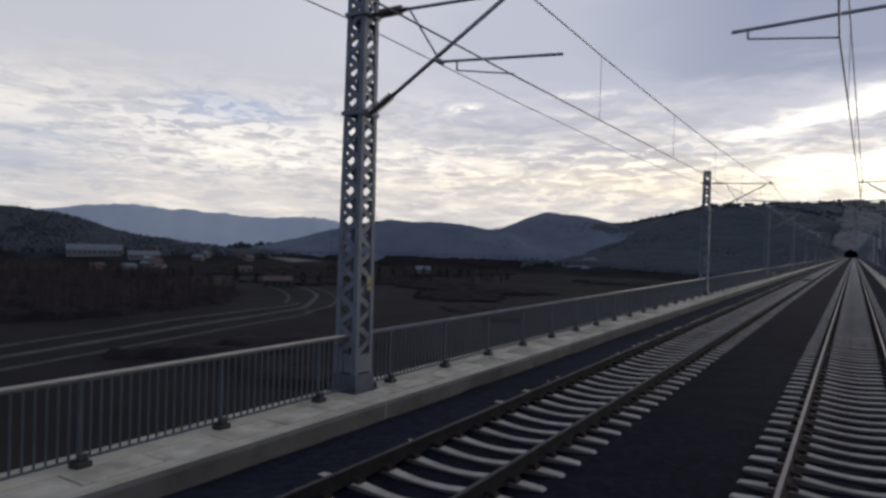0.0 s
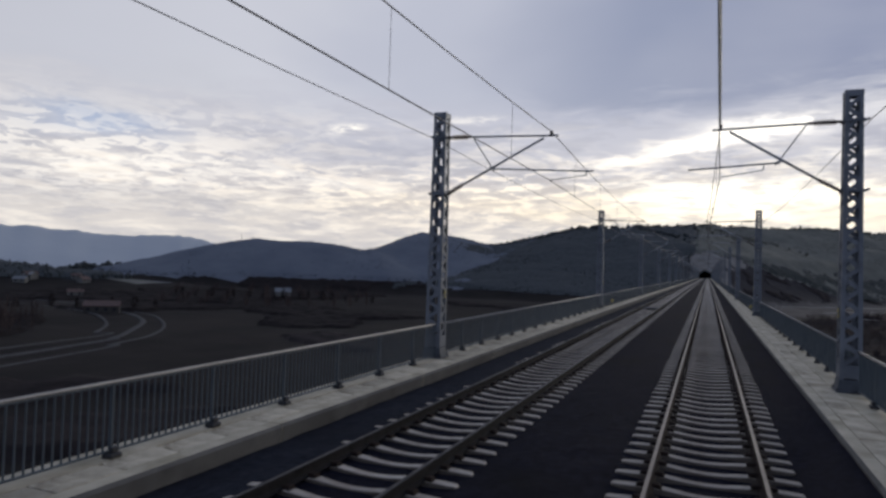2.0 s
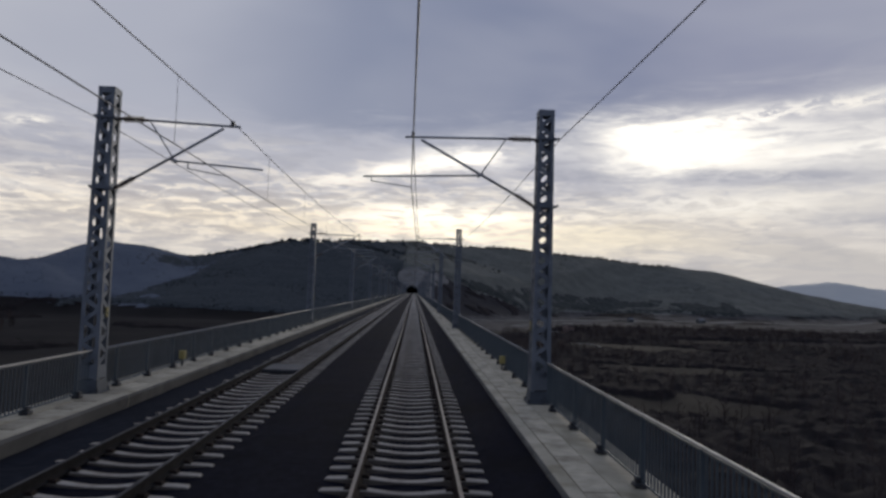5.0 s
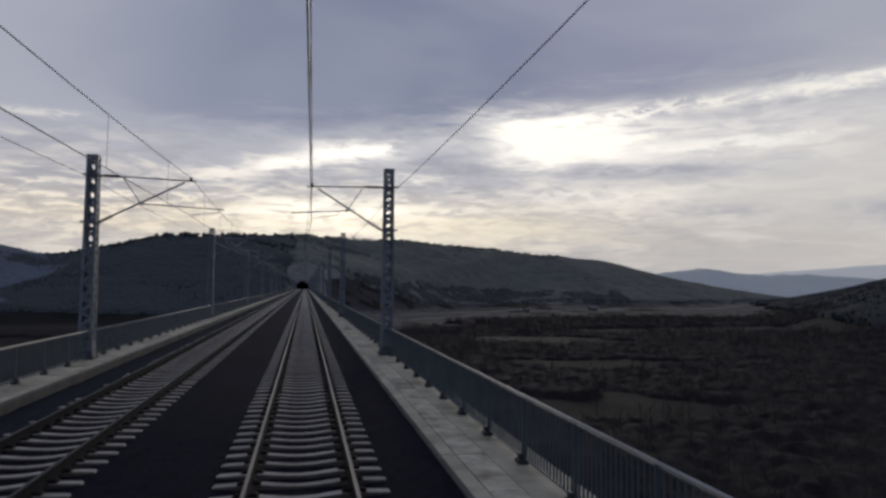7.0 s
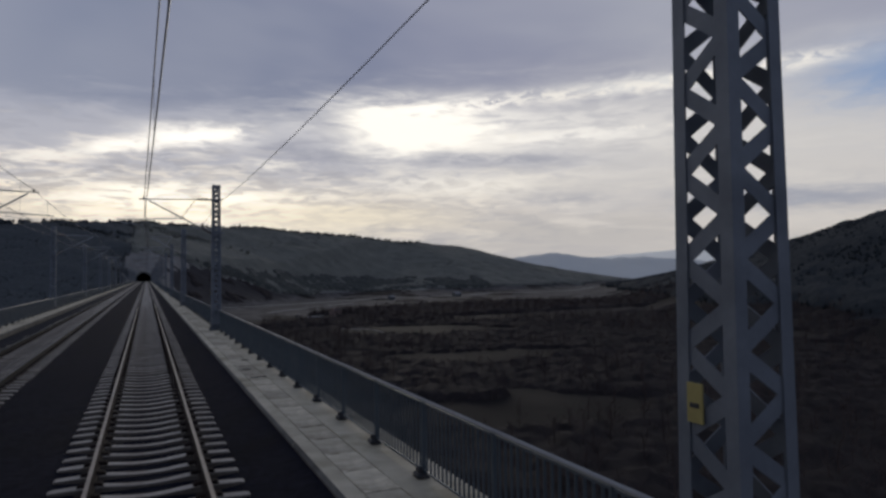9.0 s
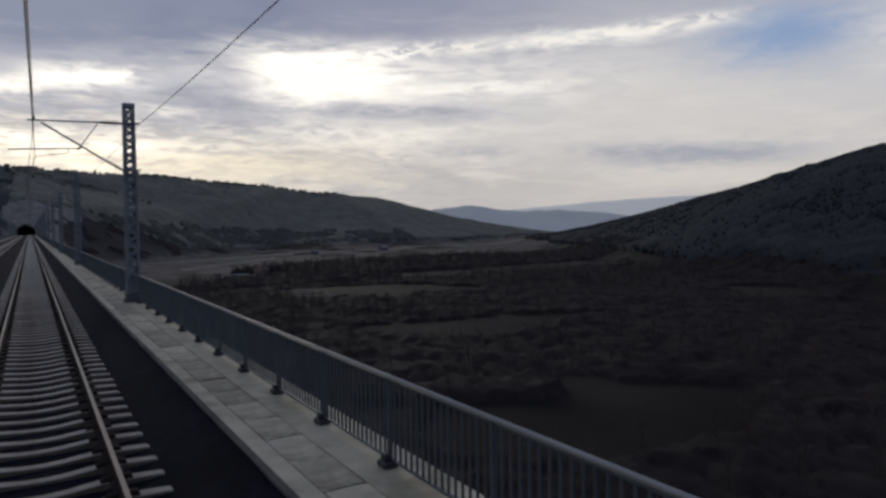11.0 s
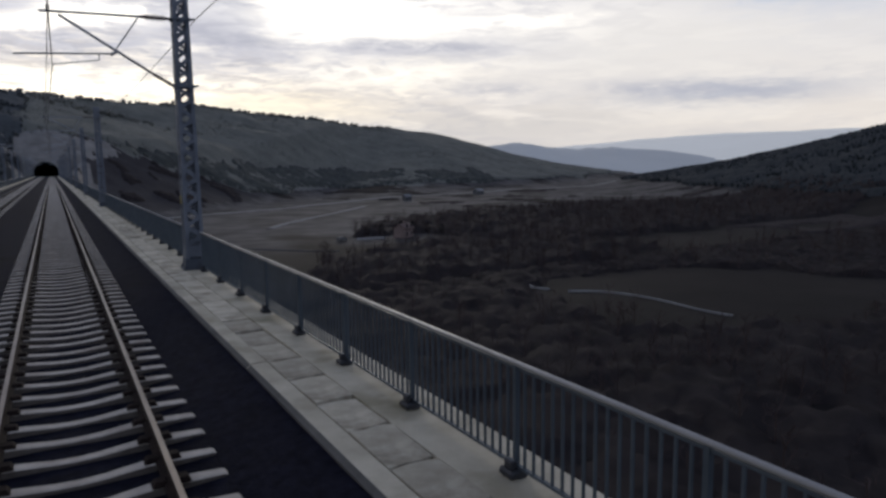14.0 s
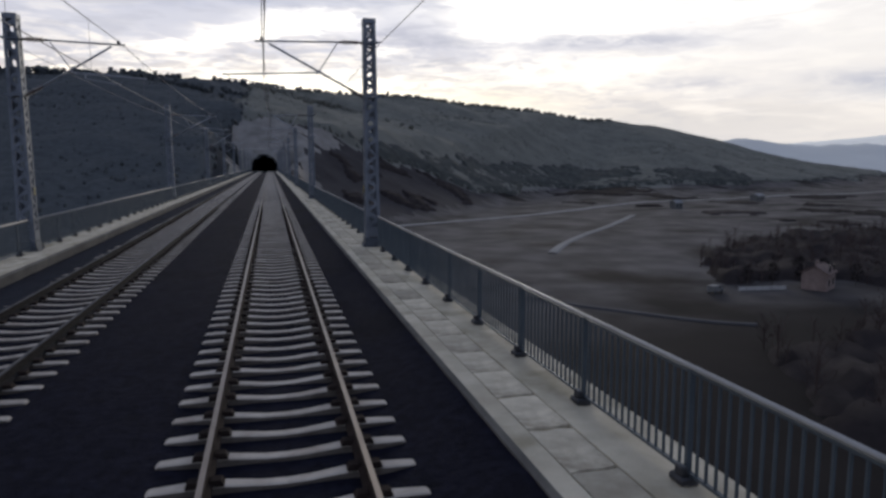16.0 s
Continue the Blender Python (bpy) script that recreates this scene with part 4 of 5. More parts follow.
# ---- railings ----
def railing(x, masts, label):
    thing = base("railing", x, 0, 0, label, "railing", group="railings of the viaduct")
    thing.location = (0, 0, 0)
    cuts = [Y0] + [m for m in masts if Y0 < m < Y1 - 8] + [Y1 - 6]
    for a_, b_ in zip(cuts, cuts[1:]):
        p, q = a_ + 0.30, b_ - 0.30
        bm = bmesh.new()
        tube(bm, (x, p, 1.08), (x, q, 1.08), 0.025, 8)
        part("handrail", bm, HANDRAIL, thing, "pale worn steel handrail", smooth=True)
        bm = bmesh.new()
        box(bm, x - 0.02, x + 0.02, p, q, 0.125, 0.15)
        box(bm, x - 0.012, x + 0.012, p, q, 1.028, 1.05)
        part("bottom_rail", bm, RAILING, thing)
    bm = bmesh.new()
    box(bm, -0.025, 0.025, -0.022, 0.022, 0.05, 1.06)
    box(bm, -0.045, 0.045, -0.10, 0.10, 0.05, 0.075)
    box(bm, -0.13, 0.06, -0.10, 0.10, 0.05, 0.125, 0.02)
    box(bm, -0.10, -0.03, -0.06, 0.06, 0.12, 0.21, 0.015)
    post = mesh_of(bm, (RAILING, DARK_STEEL))
    for p in post.polygons:
        if p.center.z < 0.21 * S and abs(p.center.x) + abs(p.center.y) > 0.01:
            p.material_index = 1
    ys = np.concatenate([np.arange(a_, b_ - 0.6, 2.0) for a_, b_ in zip(POST_RUNS, POST_RUNS[1:])])
    bars_y = np.concatenate([np.arange(a_, b_ - 0.08, 0.125) for a_, b_ in zip(POST_RUNS, POST_RUNS[1:])])
    ys = ys[[min(abs(y - m) for m in masts) > 0.42 for y in ys]]
    for y in ys[:300]:
        piece("post", post, thing, x, y, 0, 0.0 if x > 0 else math.pi)
    keep = np.min(np.abs(bars_y[:, None] - ys[None]), 1) > 0.06
    dist = np.min(np.abs(bars_y[:, None] - np.array(masts)[None]), 1)
    bars_y = bars_y[keep & (dist > 0.33)]
    bm = bmesh.new()
    box(bm, -0.011, 0.011, -0.010, 0.010, 0.15, 1.028)
    bar_mesh = mesh_of(bm, RAILING)
    lo = 108.0 if x > 0 else 14.0
    near = (bars_y > lo) & (bars_y < lo + 38)
    for y in bars_y[near][:290]:
        piece("baluster", bar_mesh, thing, x, y, 0)
    done = set(bars_y[near][:290].tolist())
    rest = np.array([y for y in bars_y if y not in done])
    cube = np.array([(sx * 0.011, sy * 0.010, z) for z in (0.15, 1.028) for sx, sy in ((-1, -1), (1, -1), (1, 1), (-1, 1))])
    quads = np.array([(0, 1, 5, 4), (1, 2, 6, 5), (2, 3, 7, 6), (3, 0, 4, 7)])
    c = np.stack([np.full(len(rest), x), rest, np.zeros(len(rest))], 1)
    v = (c[:, None] + cube[None]).reshape(-1, 3)
    f = (quads[None] + (np.arange(len(rest)) * 8)[:, None, None]).reshape(-1, 4)
    tagged(arrays("balusters_further_on", v, f, RAILING, thing), "slim balusters further along the railing", kind="stuff")
    return thing


railing(RAILING_R, MASTS_R, "blue-grey steel baluster railing with pale handrail on the walkway")
railing(RAILING_L, MASTS_L, "grey steel baluster railing with pale handrail beside the second track")


# ---- catenary masts ----
def mast(side, pull):
    """A square lattice mast and its cantilever, reaching over the track. side 1: east row, reaching to -x."""
    thing = base("catenary_mast", 0, 0, 0, "grey steel lattice catenary mast bolted to the walkway", "catenary mast", group="catenary masts")
    h0, h1, w0, w1 = 0.22, MAST_TOP, 0.245, 0.195

    def half(z):
        return w0 + (w1 - w0) * (z - h0) / (h1 - h0)

    for sx in (-1, 1):
        for sy in (-1, 1):
            bm = bmesh.new()
            rings = []
            for z, hw in ((h0, half(h0)), (h1, half(h1))):
                rings.append([bm.verts.new((sx * (hw - ux), sy * (hw - uy), z)) for ux, uy in ((0, 0), (0.095, 0), (0.095, 0.012), (0.012, 0.012), (0.012, 0.095), (0, 0.095))])
            for k in range(6):
                bm.faces.new((rings[0][k], rings[0][(k + 1) % 6], rings[1][(k + 1) % 6], rings[1][k]))
            bm.faces.new(rings[0])
            bm.faces.new(rings[1])
            bmesh.ops.recalc_face_normals(bm, faces=bm.faces)
            part("corner_angle", bm, MAST, thing)
    # batten plates above the foot
    for sx, sy in ((1, 0), (-1, 0), (0, 1), (0, -1)):
        bm = bmesh.new()
        hw = half(0.55) - 0.004
        if sx:
            box(bm, sx * hw - 0.006, sx * hw + 0.006, -hw + 0.01, hw - 0.01, 0.40, 0.72)
        else:
            box(bm, -hw + 0.01, hw - 0.01, sy * hw - 0.006, sy * hw + 0.006, 0.40, 0.72)
        part("batten_plate", bm, MAST, thing)
    # one folded lacing strip on each face
    n, w = 26, 0.062
    for axis_, depth, flip in ((0, 1, 1), (0, -1, -1), (1, 1, -1), (1, -1, 1)):
        bm = bmesh.new()
        nodes = []
        for k in range(n + 1):
            z = 0.45 + (h1 - 0.62) * k / n
            hw = half(z) - 0.014
            s = flip * (1 if k % 2 else -1) * (hw - 0.02)
            four = []
            for dd in (0.0, 0.010):
                for zz in (z - w, z + w):
                    q = (s, depth * (hw - dd), zz) if axis_ == 0 else (depth * (hw - dd), s, zz)
                    four.append(bm.verts.new(q))
            nodes.append(four)
        for p, q in zip(nodes, nodes[1:]):
            for e0, e1 in ((0, 1), (1, 3), (3, 2), (2, 0)):
                bm.faces.new((p[e0], p[e1], q[e1], q[e0]))
        bmesh.ops.recalc_face_normals(bm, faces=bm.faces)
        part("lacing_strip", bm, MAST, thing)
    bm = bmesh.new()
    hw = w1 + 0.006
    box(bm, -hw, hw, -hw, hw, h1 - 0.16, h1)
    part("head_plate", bm, MAST, thing)
    bm = bmesh.new()
    box(bm, -0.33, 0.33, -0.33, 0.33, 0.05, 0.085, 0.01)
    b0, b1 = 0.285, w0 + 0.010
    vs = [bm.verts.new((sx * w, sy * w, z)) for z, w in ((0.085, b0), (0.36, b1)) for sx, sy in ((-1, -1), (1, -1), (1, 1), (-1, 1))]
    for k in range(4):
        bm.faces.new((vs[k], vs[(k + 1) % 4], vs[4 + (k + 1) % 4], vs[4 + k]))
    bm.faces.new(vs[4:])
    part("foot", bm, MAST_FOOT, thing, "dark flared steel foot plate")
    for sx in (-1, 1):
        for sy in (-1, 1):
            bm = bmesh.new()
            tube(bm, (sx * 0.295, sy * 0.295, 0.085), (sx * 0.295, sy * 0.295, 0.165), 0.022, 6)
            part("anchor_bolt", bm, DARK_STEEL, thing)
    bm = bmesh.new()
    xa = -side * (w0 + 0.004)
    xb = -side * (w0 - 0.010)
    box(bm, min(xa, xb), max(xa, xb), 0.02, 0.14, 1.86, 2.10)
    part("number_plate", bm, YELLOW, thing, "small faded yellow plate")
    bm = bmesh.new()
    xa, xb = -side * (w0 + 0.009), -side * (w0 + 0.005)
    box(bm, min(xa, xb), max(xa, xb), 0.045, 0.115, 1.95, 1.98)
    part("plate_mark", bm, DARK_STEEL, thing, "unreadable dark bar")
    # cantilever: u runs from the mast towards the track
    def P(u, z):
        return (-side * u, 0, z)

    for z in (6.78, 5.02):
        bm = bmesh.new()
        hw = half(z) + 0.03
        box(bm, -hw, hw, -hw, hw, z - 0.035, z + 0.035)
        tube(bm, (side * hw, 0, z), (side * (hw + 0.14), 0, z + 0.06), 0.03, 6)
        part("clamp_band", bm, MAST, thing)
    tip = 3.62 if pull else 3.25
    bm = bmesh.new()
    tube(bm, P(0.95, 6.77), P(tip, 6.70), 0.030, 8)
    part("top_tube", bm, GALV, thing, smooth=True)
    bm = bmesh.new()
    tube(bm, P(0.22, 6.78), P(0.98, 6.77), 0.040, 8)
    for k in range(8):
        tube(bm, P(0.40 + k * 0.062, 6.778), P(0.418 + k * 0.062, 6.777), 0.088, 10, 0.06)
    part("insulator", bm, INSULATOR, thing)
    bm = bmesh.new()
    tube(bm, P(0.72, 5.31), P(tip - 0.42, 6.64), 0.036, 8)
    part("diagonal_tube", bm, GALV, thing, smooth=True)
    bm = bmesh.new()
    tube(bm, P(0.24, 5.03), P(0.75, 5.33), 0.038, 8)
    for k in range(7):
        u = 0.34 + k * 0.055
        tube(bm, P(u, 5.09 + (u - 0.34) * 0.59), P(u + 0.016, 5.10 + (u - 0.34) * 0.59), 0.085, 10, 0.058)
    part("insulator", bm, INSULATOR, thing)
    bm = bmesh.new()
    tube(bm, P(1.02, 6.75), P(1.62, 5.86), 0.018, 6)
    part("strut", bm, GALV, thing)
    r1 = 4.65 if pull else 3.85
    bm = bmesh.new()
    tube(bm, P(1.66, 5.78), P(r1, 5.64), 0.024, 8)
    tube(bm, P(1.58, 5.83), P(1.74, 5.75), 0.04, 6)
    part("registration_tube", bm, GALV, thing, smooth=True)
    bm = bmesh.new()
    if pull:
        tube(bm, P(r1 - 0.2, 5.65), P(r1 - 0.2, 5.52), 0.016, 6)
        tube(bm, P(r1 - 0.2, 5.53), P(3.42, 5.41), 0.013, 6)
    else:
        tube(bm, P(2.0, 5.76), P(2.0, 5.60), 0.016, 6)
        tube(bm, P(2.0, 5.60), P(3.05, 5.43), 0.013, 6)
    part("steady_arm", bm, GALV, thing)
    bm = bmesh.new()
    u = 3.42 if pull else 3.05
    box(bm, -side * u - 0.04, -side * u + 0.04, -0.05, 0.05, 6.70, 6.84)
    part("wire_clamp", bm, DARK_STEEL, thing)
    return thing


kinds = {(s, p): mast(s, p) for s in (1, -1) for p in (False, True)}
used = set()
for side, xs_, ms in ((1, MAST_R, MASTS_R), (-1, MAST_L, MASTS_L)):
    for k, y in enumerate(ms):
        pull = (k % 2 == 0) if side == 1 else (k % 2 == 1)
        m = pose((xs_ - (0.15 if side == 1 and k == 0 else 0)) * S, y * S, 0, 0, 0, 0)
        key = (side, pull)
        if key in used:
            copy_thing(kinds[key], m)
        else:
            kinds[key].matrix_basis = m
            used.add(key)


# ---- overhead wires ----
def line_thing(name, spans, x_at, z_at, sag, r, label, category="overhead wire"):
    pts = []
    for a_, b_, k in zip(spans, spans[1:], range(len(spans))):
        for u in np.linspace(0, 1, 9)[:-1]:
            pts.append((x_at(k) + (x_at(k + 1) - x_at(k)) * u, a_ + (b_ - a_) * u, z_at - sag * 4 * u * (1 - u)))
    pts.append((x_at(len(spans) - 1), spans[-1], z_at))
    v, f = strand(pts, r)
    return tagged(arrays(name, v, f, WIRE, smooth=True), label, category, group="overhead wires")


for side, mx_, ms in ((1, MAST_R, MASTS_R), (-1, MAST_L, MASTS_L)):
    spans = [ms[0] - 33.1 * 2, ms[0] - 33.1] + ms

    def reach(k, side=side, mx_=mx_):
        pull = ((k - 2) % 2 == 0) if side == 1 else ((k - 2) % 2 == 1)
        return mx_ - side * (3.42 if pull else 3.05) - (0.15 if side == 1 and k <= 2 else 0)

    carrier = line_thing("messenger_wire", spans, reach, 6.82, 0.26, 0.013, "thin bronze messenger wire above the track")
    line_thing("contact_wire", spans, reach, 5.40, 0.03, 0.013, "grooved copper contact wire above the track")
    line_thing("feeder_wire", spans, lambda k, side=side, mx_=mx_: mx_ + side * 0.42, 6.84, 0.18, 0.012, "feeder wire on the outer side of the masts")
    for k, (a_, b_) in enumerate(zip(spans, spans[1:])):
        for u in (0.12, 0.31, 0.5, 0.69, 0.88):
            xx = reach(k) + (reach(k + 1) - reach(k)) * u
            yy = a_ + (b_ - a_) * u
            bm = bmesh.new()
            tube(bm, (xx, yy, 5.40 - 0.12 * u * (1 - u)), (xx, yy, 6.82 - 1.04 * u * (1 - u)), 0.005, 4)
            part("dropper", bm, WIRE, carrier)

# ---- tunnel portal ----
portal = base("tunnel_portal", 0, 0, 0, "concrete tunnel portal with dark arched mouth in the hillside", "tunnel", kind="structure")
TX, TR, TZ = -2.23, 5.5, 1.9
arch = [(TX + TR * math.cos(a_), TZ + TR * math.sin(a_)) for a_ in np.linspace(-0.48, math.pi + 0.48, 28)]
bm = bmesh.new()
n = len(arch)
outer = []
for x, z in arch:
    d = Vector((x - TX, z - TZ)).normalized()
    outer.append((TX + d.x * (TR + 0.9), TZ + d.y * (TR + 0.9)))
rows_ = [[bm.verts.new((x, y, z)) for x, z in ring_] for y, ring_ in ((684.5, arch), (684.5, outer), (693.5, outer))]
for r0, r1 in zip(rows_, rows_[1:]):
    for k in range(n - 1):
        bm.faces.new((r0[k], r0[k + 1], r1[k + 1], r1[k]))
part("collar", bm, SCREE, portal, "pale concrete ring round the mouth")
bm = bmesh.new()
wall = [(-12.5, -1.2), (-12.5, 6.2), (-9.5, 9.6), (5.0, 9.6), (8.0, 6.2), (8.0, -1.2)]
ang_o = [bm.verts.new((x, 687.5, z)) for x, z in outer]
edge = []
for x, z in outer:
    d = Vector((x - TX, z - TZ)).normalized()
    s = 1e9
    for lim in ((8.0 - TX) / d.x if d.x > 1e-3 else 1e9, (-12.5 - TX) / d.x if d.x < -1e-3 else 1e9, (9.6 - TZ) / d.y if d.y > 1e-3 else 1e9, (-1.2 - TZ) / d.y if d.y < -1e-3 else 1e9):
        s = min(s, lim)
    edge.append(bm.verts.new((TX + d.x * s, 687.5, TZ + d.y * s)))
for k in range(n - 1):
    bm.faces.new((ang_o[k], ang_o[k + 1], edge[k + 1], edge[k]))
solid = bmesh.ops.extrude_face_region(bm, geom=list(bm.faces))
bmesh.ops.translate(bm, vec=(0, 3.6, 0), verts=[v for v in solid["geom"] if isinstance(v, bmesh.types.BMVert)])
bmesh.ops.recalc_face_normals(bm, faces=bm.faces)
part("headwall", bm, SCREE, portal, "weathered concrete headwall")
bm = bmesh.new()
rows_ = [[bm.verts.new((x, y, z)) for x, z in arch] for y in (684.6, 700, 730, 790)]
for r0, r1 in zip(rows_, rows_[1:]):
    for k in range(n - 1):
        bm.faces.new((r0[k], r1[k], r1[k + 1], r0[k + 1]))
bm.faces.new(rows_[-1])
bm.faces.new((rows_[0][0], rows_[0][-1], rows_[-1][-1], rows_[-1][0]))
part("lining", bm, LINING, portal, "near-black tunnel lining")


# ---- buildings in the valley ----
def house(x, y, w, d, h, turn, walls, label, roof=ROOF, storeys=1, group="houses in the valley"):
    """A gabled house with windows and a door; the ground is levelled under it."""
    z = float(land(np.array([x]), np.array([y]))[0])
    thing = base("house", x, y, z, label, "house", group=group)
    thing.rotation_euler = (0, 0, radians(turn))
    bm = bmesh.new()
    box(bm, -w / 2, w / 2, -d / 2, d / 2, -1.5, h)
    vs = [bm.verts.new(c) for c in ((-w / 2, -d / 2, h), (-w / 2, d / 2, h), (-w / 2, 0, h + d * 0.30), (w / 2, -d / 2, h), (w / 2, d / 2, h), (w / 2, 0, h + d * 0.30))]
    bm.faces.new((vs[0], vs[2], vs[1]))
    bm.faces.new((vs[3], vs[4], vs[5]))
    part("wall", bm, walls, thing)
    bm = bmesh.new()
    e = 0.4
    rise = d * 0.30
    for s in (-1, 1):
        low_, top_ = (s * (d / 2 + e), h - e * rise / (d / 2) + 0.03), (0, h + rise + 0.03)
        vs = [bm.verts.new((sx * (w / 2 + e), yy, zz + dz_)) for dz_ in (0, 0.16) for sx in (-1, 1) for yy, zz in (low_, top_)]
        for q in ((0, 1, 3, 2), (4, 6, 7, 5), (0, 2, 6, 4), (1, 5, 7, 3), (0, 4, 5, 1), (2, 3, 7, 6)):
            bm.faces.new([vs[i] for i in q])
    bmesh.ops.recalc_face_normals(bm, faces=bm.faces)
    rf = part("roof", bm, roof, thing)
    bm = bmesh.new()
    box(bm, w * 0.2, w * 0.2 + 0.5, d * 0.1, d * 0.1 + 0.5, h + rise * 0.4, h + rise + 0.7)
    ch = part("chimney", bm, walls, rf)
    for st in range(storeys):
        zz = 0.9 + st * 2.7
        for s in (-1, 1):
            k = max(2, int(w / 3))
            for i in range(k):
                xx = -w / 2 + w * (i + 0.5) / k
                bm = bmesh.new()
                box(bm, xx - 0.5, xx + 0.5, s * d / 2 - 0.04, s * d / 2 + 0.04, zz, zz + 1.2)
                part("window", bm, GLASS, thing)
    return thing


house(100.5, 485.5, 5.6, 4.4, 3.3, 32, REDWALL, "two-storey red-brown house standing among bare bushes", storeys=2)
house(-241, 364, 9, 7, 4.5, 35, PLASTER, "white plastered house at the foot of the wooded hill", GREYROOF)
random.seed(5)
for k in range(15):
    a_ = radians(-60 + 13.5 * random.random())
    r_ = random.uniform(440, 540)
    house(r_ * math.sin(a_), r_ * math.cos(a_), random.uniform(5, 8), random.uniform(4.5, 6), random.uniform(2.0, 3.4), random.uniform(0, 90), PLASTER, "small plastered village house with tiled roof", random.choice((ROOF, ROOF, GREYROOF)))
house(-446, 262, 34, 12, 3.5, 62, PLASTER, "long pale farm shed with grey sheet roof", GREYROOF, group="farm sheds")
house(-420, 282, 20, 9, 2.6, 62, PLASTER, "long pale farm shed with grey sheet roof", GREYROOF, group="farm sheds")
house(-232, 226, 13, 6, 3.0, 42, TIMBER, "dark barn beside the road bend", ROOF, group="farm sheds")
house(210, 695, 5, 4, 3, 10, PLASTER, "tiny white hut beside the gravel road", GREYROOF)
house(300, 742, 9, 5, 3, 25, PLASTER, "tiny white hut beside the gravel road", GREYROOF)


def parked_van(x, y, turn):
    z = float(land(np.array([x]), np.array([y]))[0])
    thing = base("parked_van", x, y, z, "small white van parked on the grass", "van")
    thing.rotation_euler = (0, 0, radians(turn))
    bm = bmesh.new()
    extrude(bm, [(-1.7, 0.35), (1.7, 0.35), (1.75, 0.8), (1.2, 0.95), (0.8, 1.45), (-1.6, 1.5)], -0.75, 0.75)
    part("body", bm, PLASTER, thing)
    for sx in (-1.1, 1.1):
        for sy in (-0.76, 0.6):
            bm = bmesh.new()
            tube(bm, (sx, sy, 0.36), (sx, sy + 0.18, 0.36), 0.36, 12)
            part("wheel", bm, DARK_STEEL, thing)
    bm = bmesh.new()
    box(bm, -0.1, 0.7, -0.77, 0.77, 0.98, 1.32)
    part("side_window", bm, GLASS, thing)
    return thing


parked_van(79, 487, 25)


# low pale wall of the yard between van and house
zw = float(land(np.array([90.0]), np.array([487.0]))[0])
thing = base("garden_wall", 0, 0, 0, "low pale rendered yard wall beside the red house", "yard wall")
thing.location = (0, 0, 0)
for name_, z0_, z1_, w_ in (("wall_body", zw - 0.6, zw + 0.62, 0.13), ("coping", zw + 0.62, zw + 0.70, 0.19)):
    bm = bmesh.new()
    for k in range(6):
        bar(bm, (84.5 + k * 1.6, 487.6 - k * 0.22, (z0_ + z1_) / 2), (86.02 + k * 1.6, 487.4 - k * 0.22, (z0_ + z1_) / 2), w_, z1_ - z0_)
    part(name_, bm, WHITEWASH, thing)


# ---- trees ----
def ico():
    g = (1 + 5 ** 0.5) / 2
    v = np.array([(-1, g, 0), (1, g, 0), (-1, -g, 0), (1, -g, 0), (0, -1, g), (0, 1, g), (0, -1, -g), (0, 1, -g), (g, 0, -1), (g, 0, 1), (-g, 0, -1), (-g, 0, 1)])
    f = np.array([(0, 11, 5), (0, 5, 1), (0, 1, 7), (0, 7, 10), (0, 10, 11), (1, 5, 9), (5, 11, 4), (11, 10, 2), (10, 7, 6), (7, 1, 8), (3, 9, 4), (3, 4, 2), (3, 2, 6), (3, 6, 8), (3, 8, 9), (4, 9, 5), (2, 4, 11), (6, 2, 10), (8, 6, 7), (9, 8, 1)])
    return v / np.linalg.norm(v[0]), f


IV, IF = ico()
rng = np.random.default_rng(7)


def clump_wood(name, xs_, ys_, heights, mat, label, clumps=3, parent=None, spread=1.0):
    """Many far trees as ragged clumps of foliage."""
    n = len(xs_)
    zs_ = land(xs_, ys_)
    vv, ff, off = [], [], 0
    for k in range(clumps):
        rad = heights * rng.uniform(0.20, 0.34, n)
        cz = heights * rng.uniform(0.35, 0.78, n)
        ox, oy = rng.normal(0, 0.16, n) * heights, rng.normal(0, 0.16, n) * heights
        jitter = rng.uniform(0.6 if spread == 1 else 0.75, 1.25, (n, 12, 1))
        body = IV[None] * jitter * rad[:, None, None] * np.array([spread, spread, 1.0])
        c = np.stack([xs_ + ox, ys_ + oy, zs_ + cz], 1)
        vv.append((c[:, None] + body).reshape(-1, 3))
        ff.append((IF[None] + (np.arange(n) * 12)[:, None, None]).reshape(-1, 3) + off)
        off += n * 12
    return tagged(arrays(name, np.concatenate(vv), np.concatenate(ff), mat, parent, smooth=True), label, "trees", kind="stuff")


def scatter(n, x0, x1, y0, y1, keep):
    x, y = rng.uniform(x0, x1, n), rng.uniform(y0, y1, n)
    k = keep(x, y)
    return x[k], y[k]


def off_line(x, y):
    return ((np.abs(x + 2.2) > 14) | (y > 700)) & ~meadow(x, y) & ~((np.abs(x - 4) < 19 + 6 * wobble(x, y, 7, 36)) & (y > 630) & (y < 714 + 10 * wobble(x, y, 9, 37)))


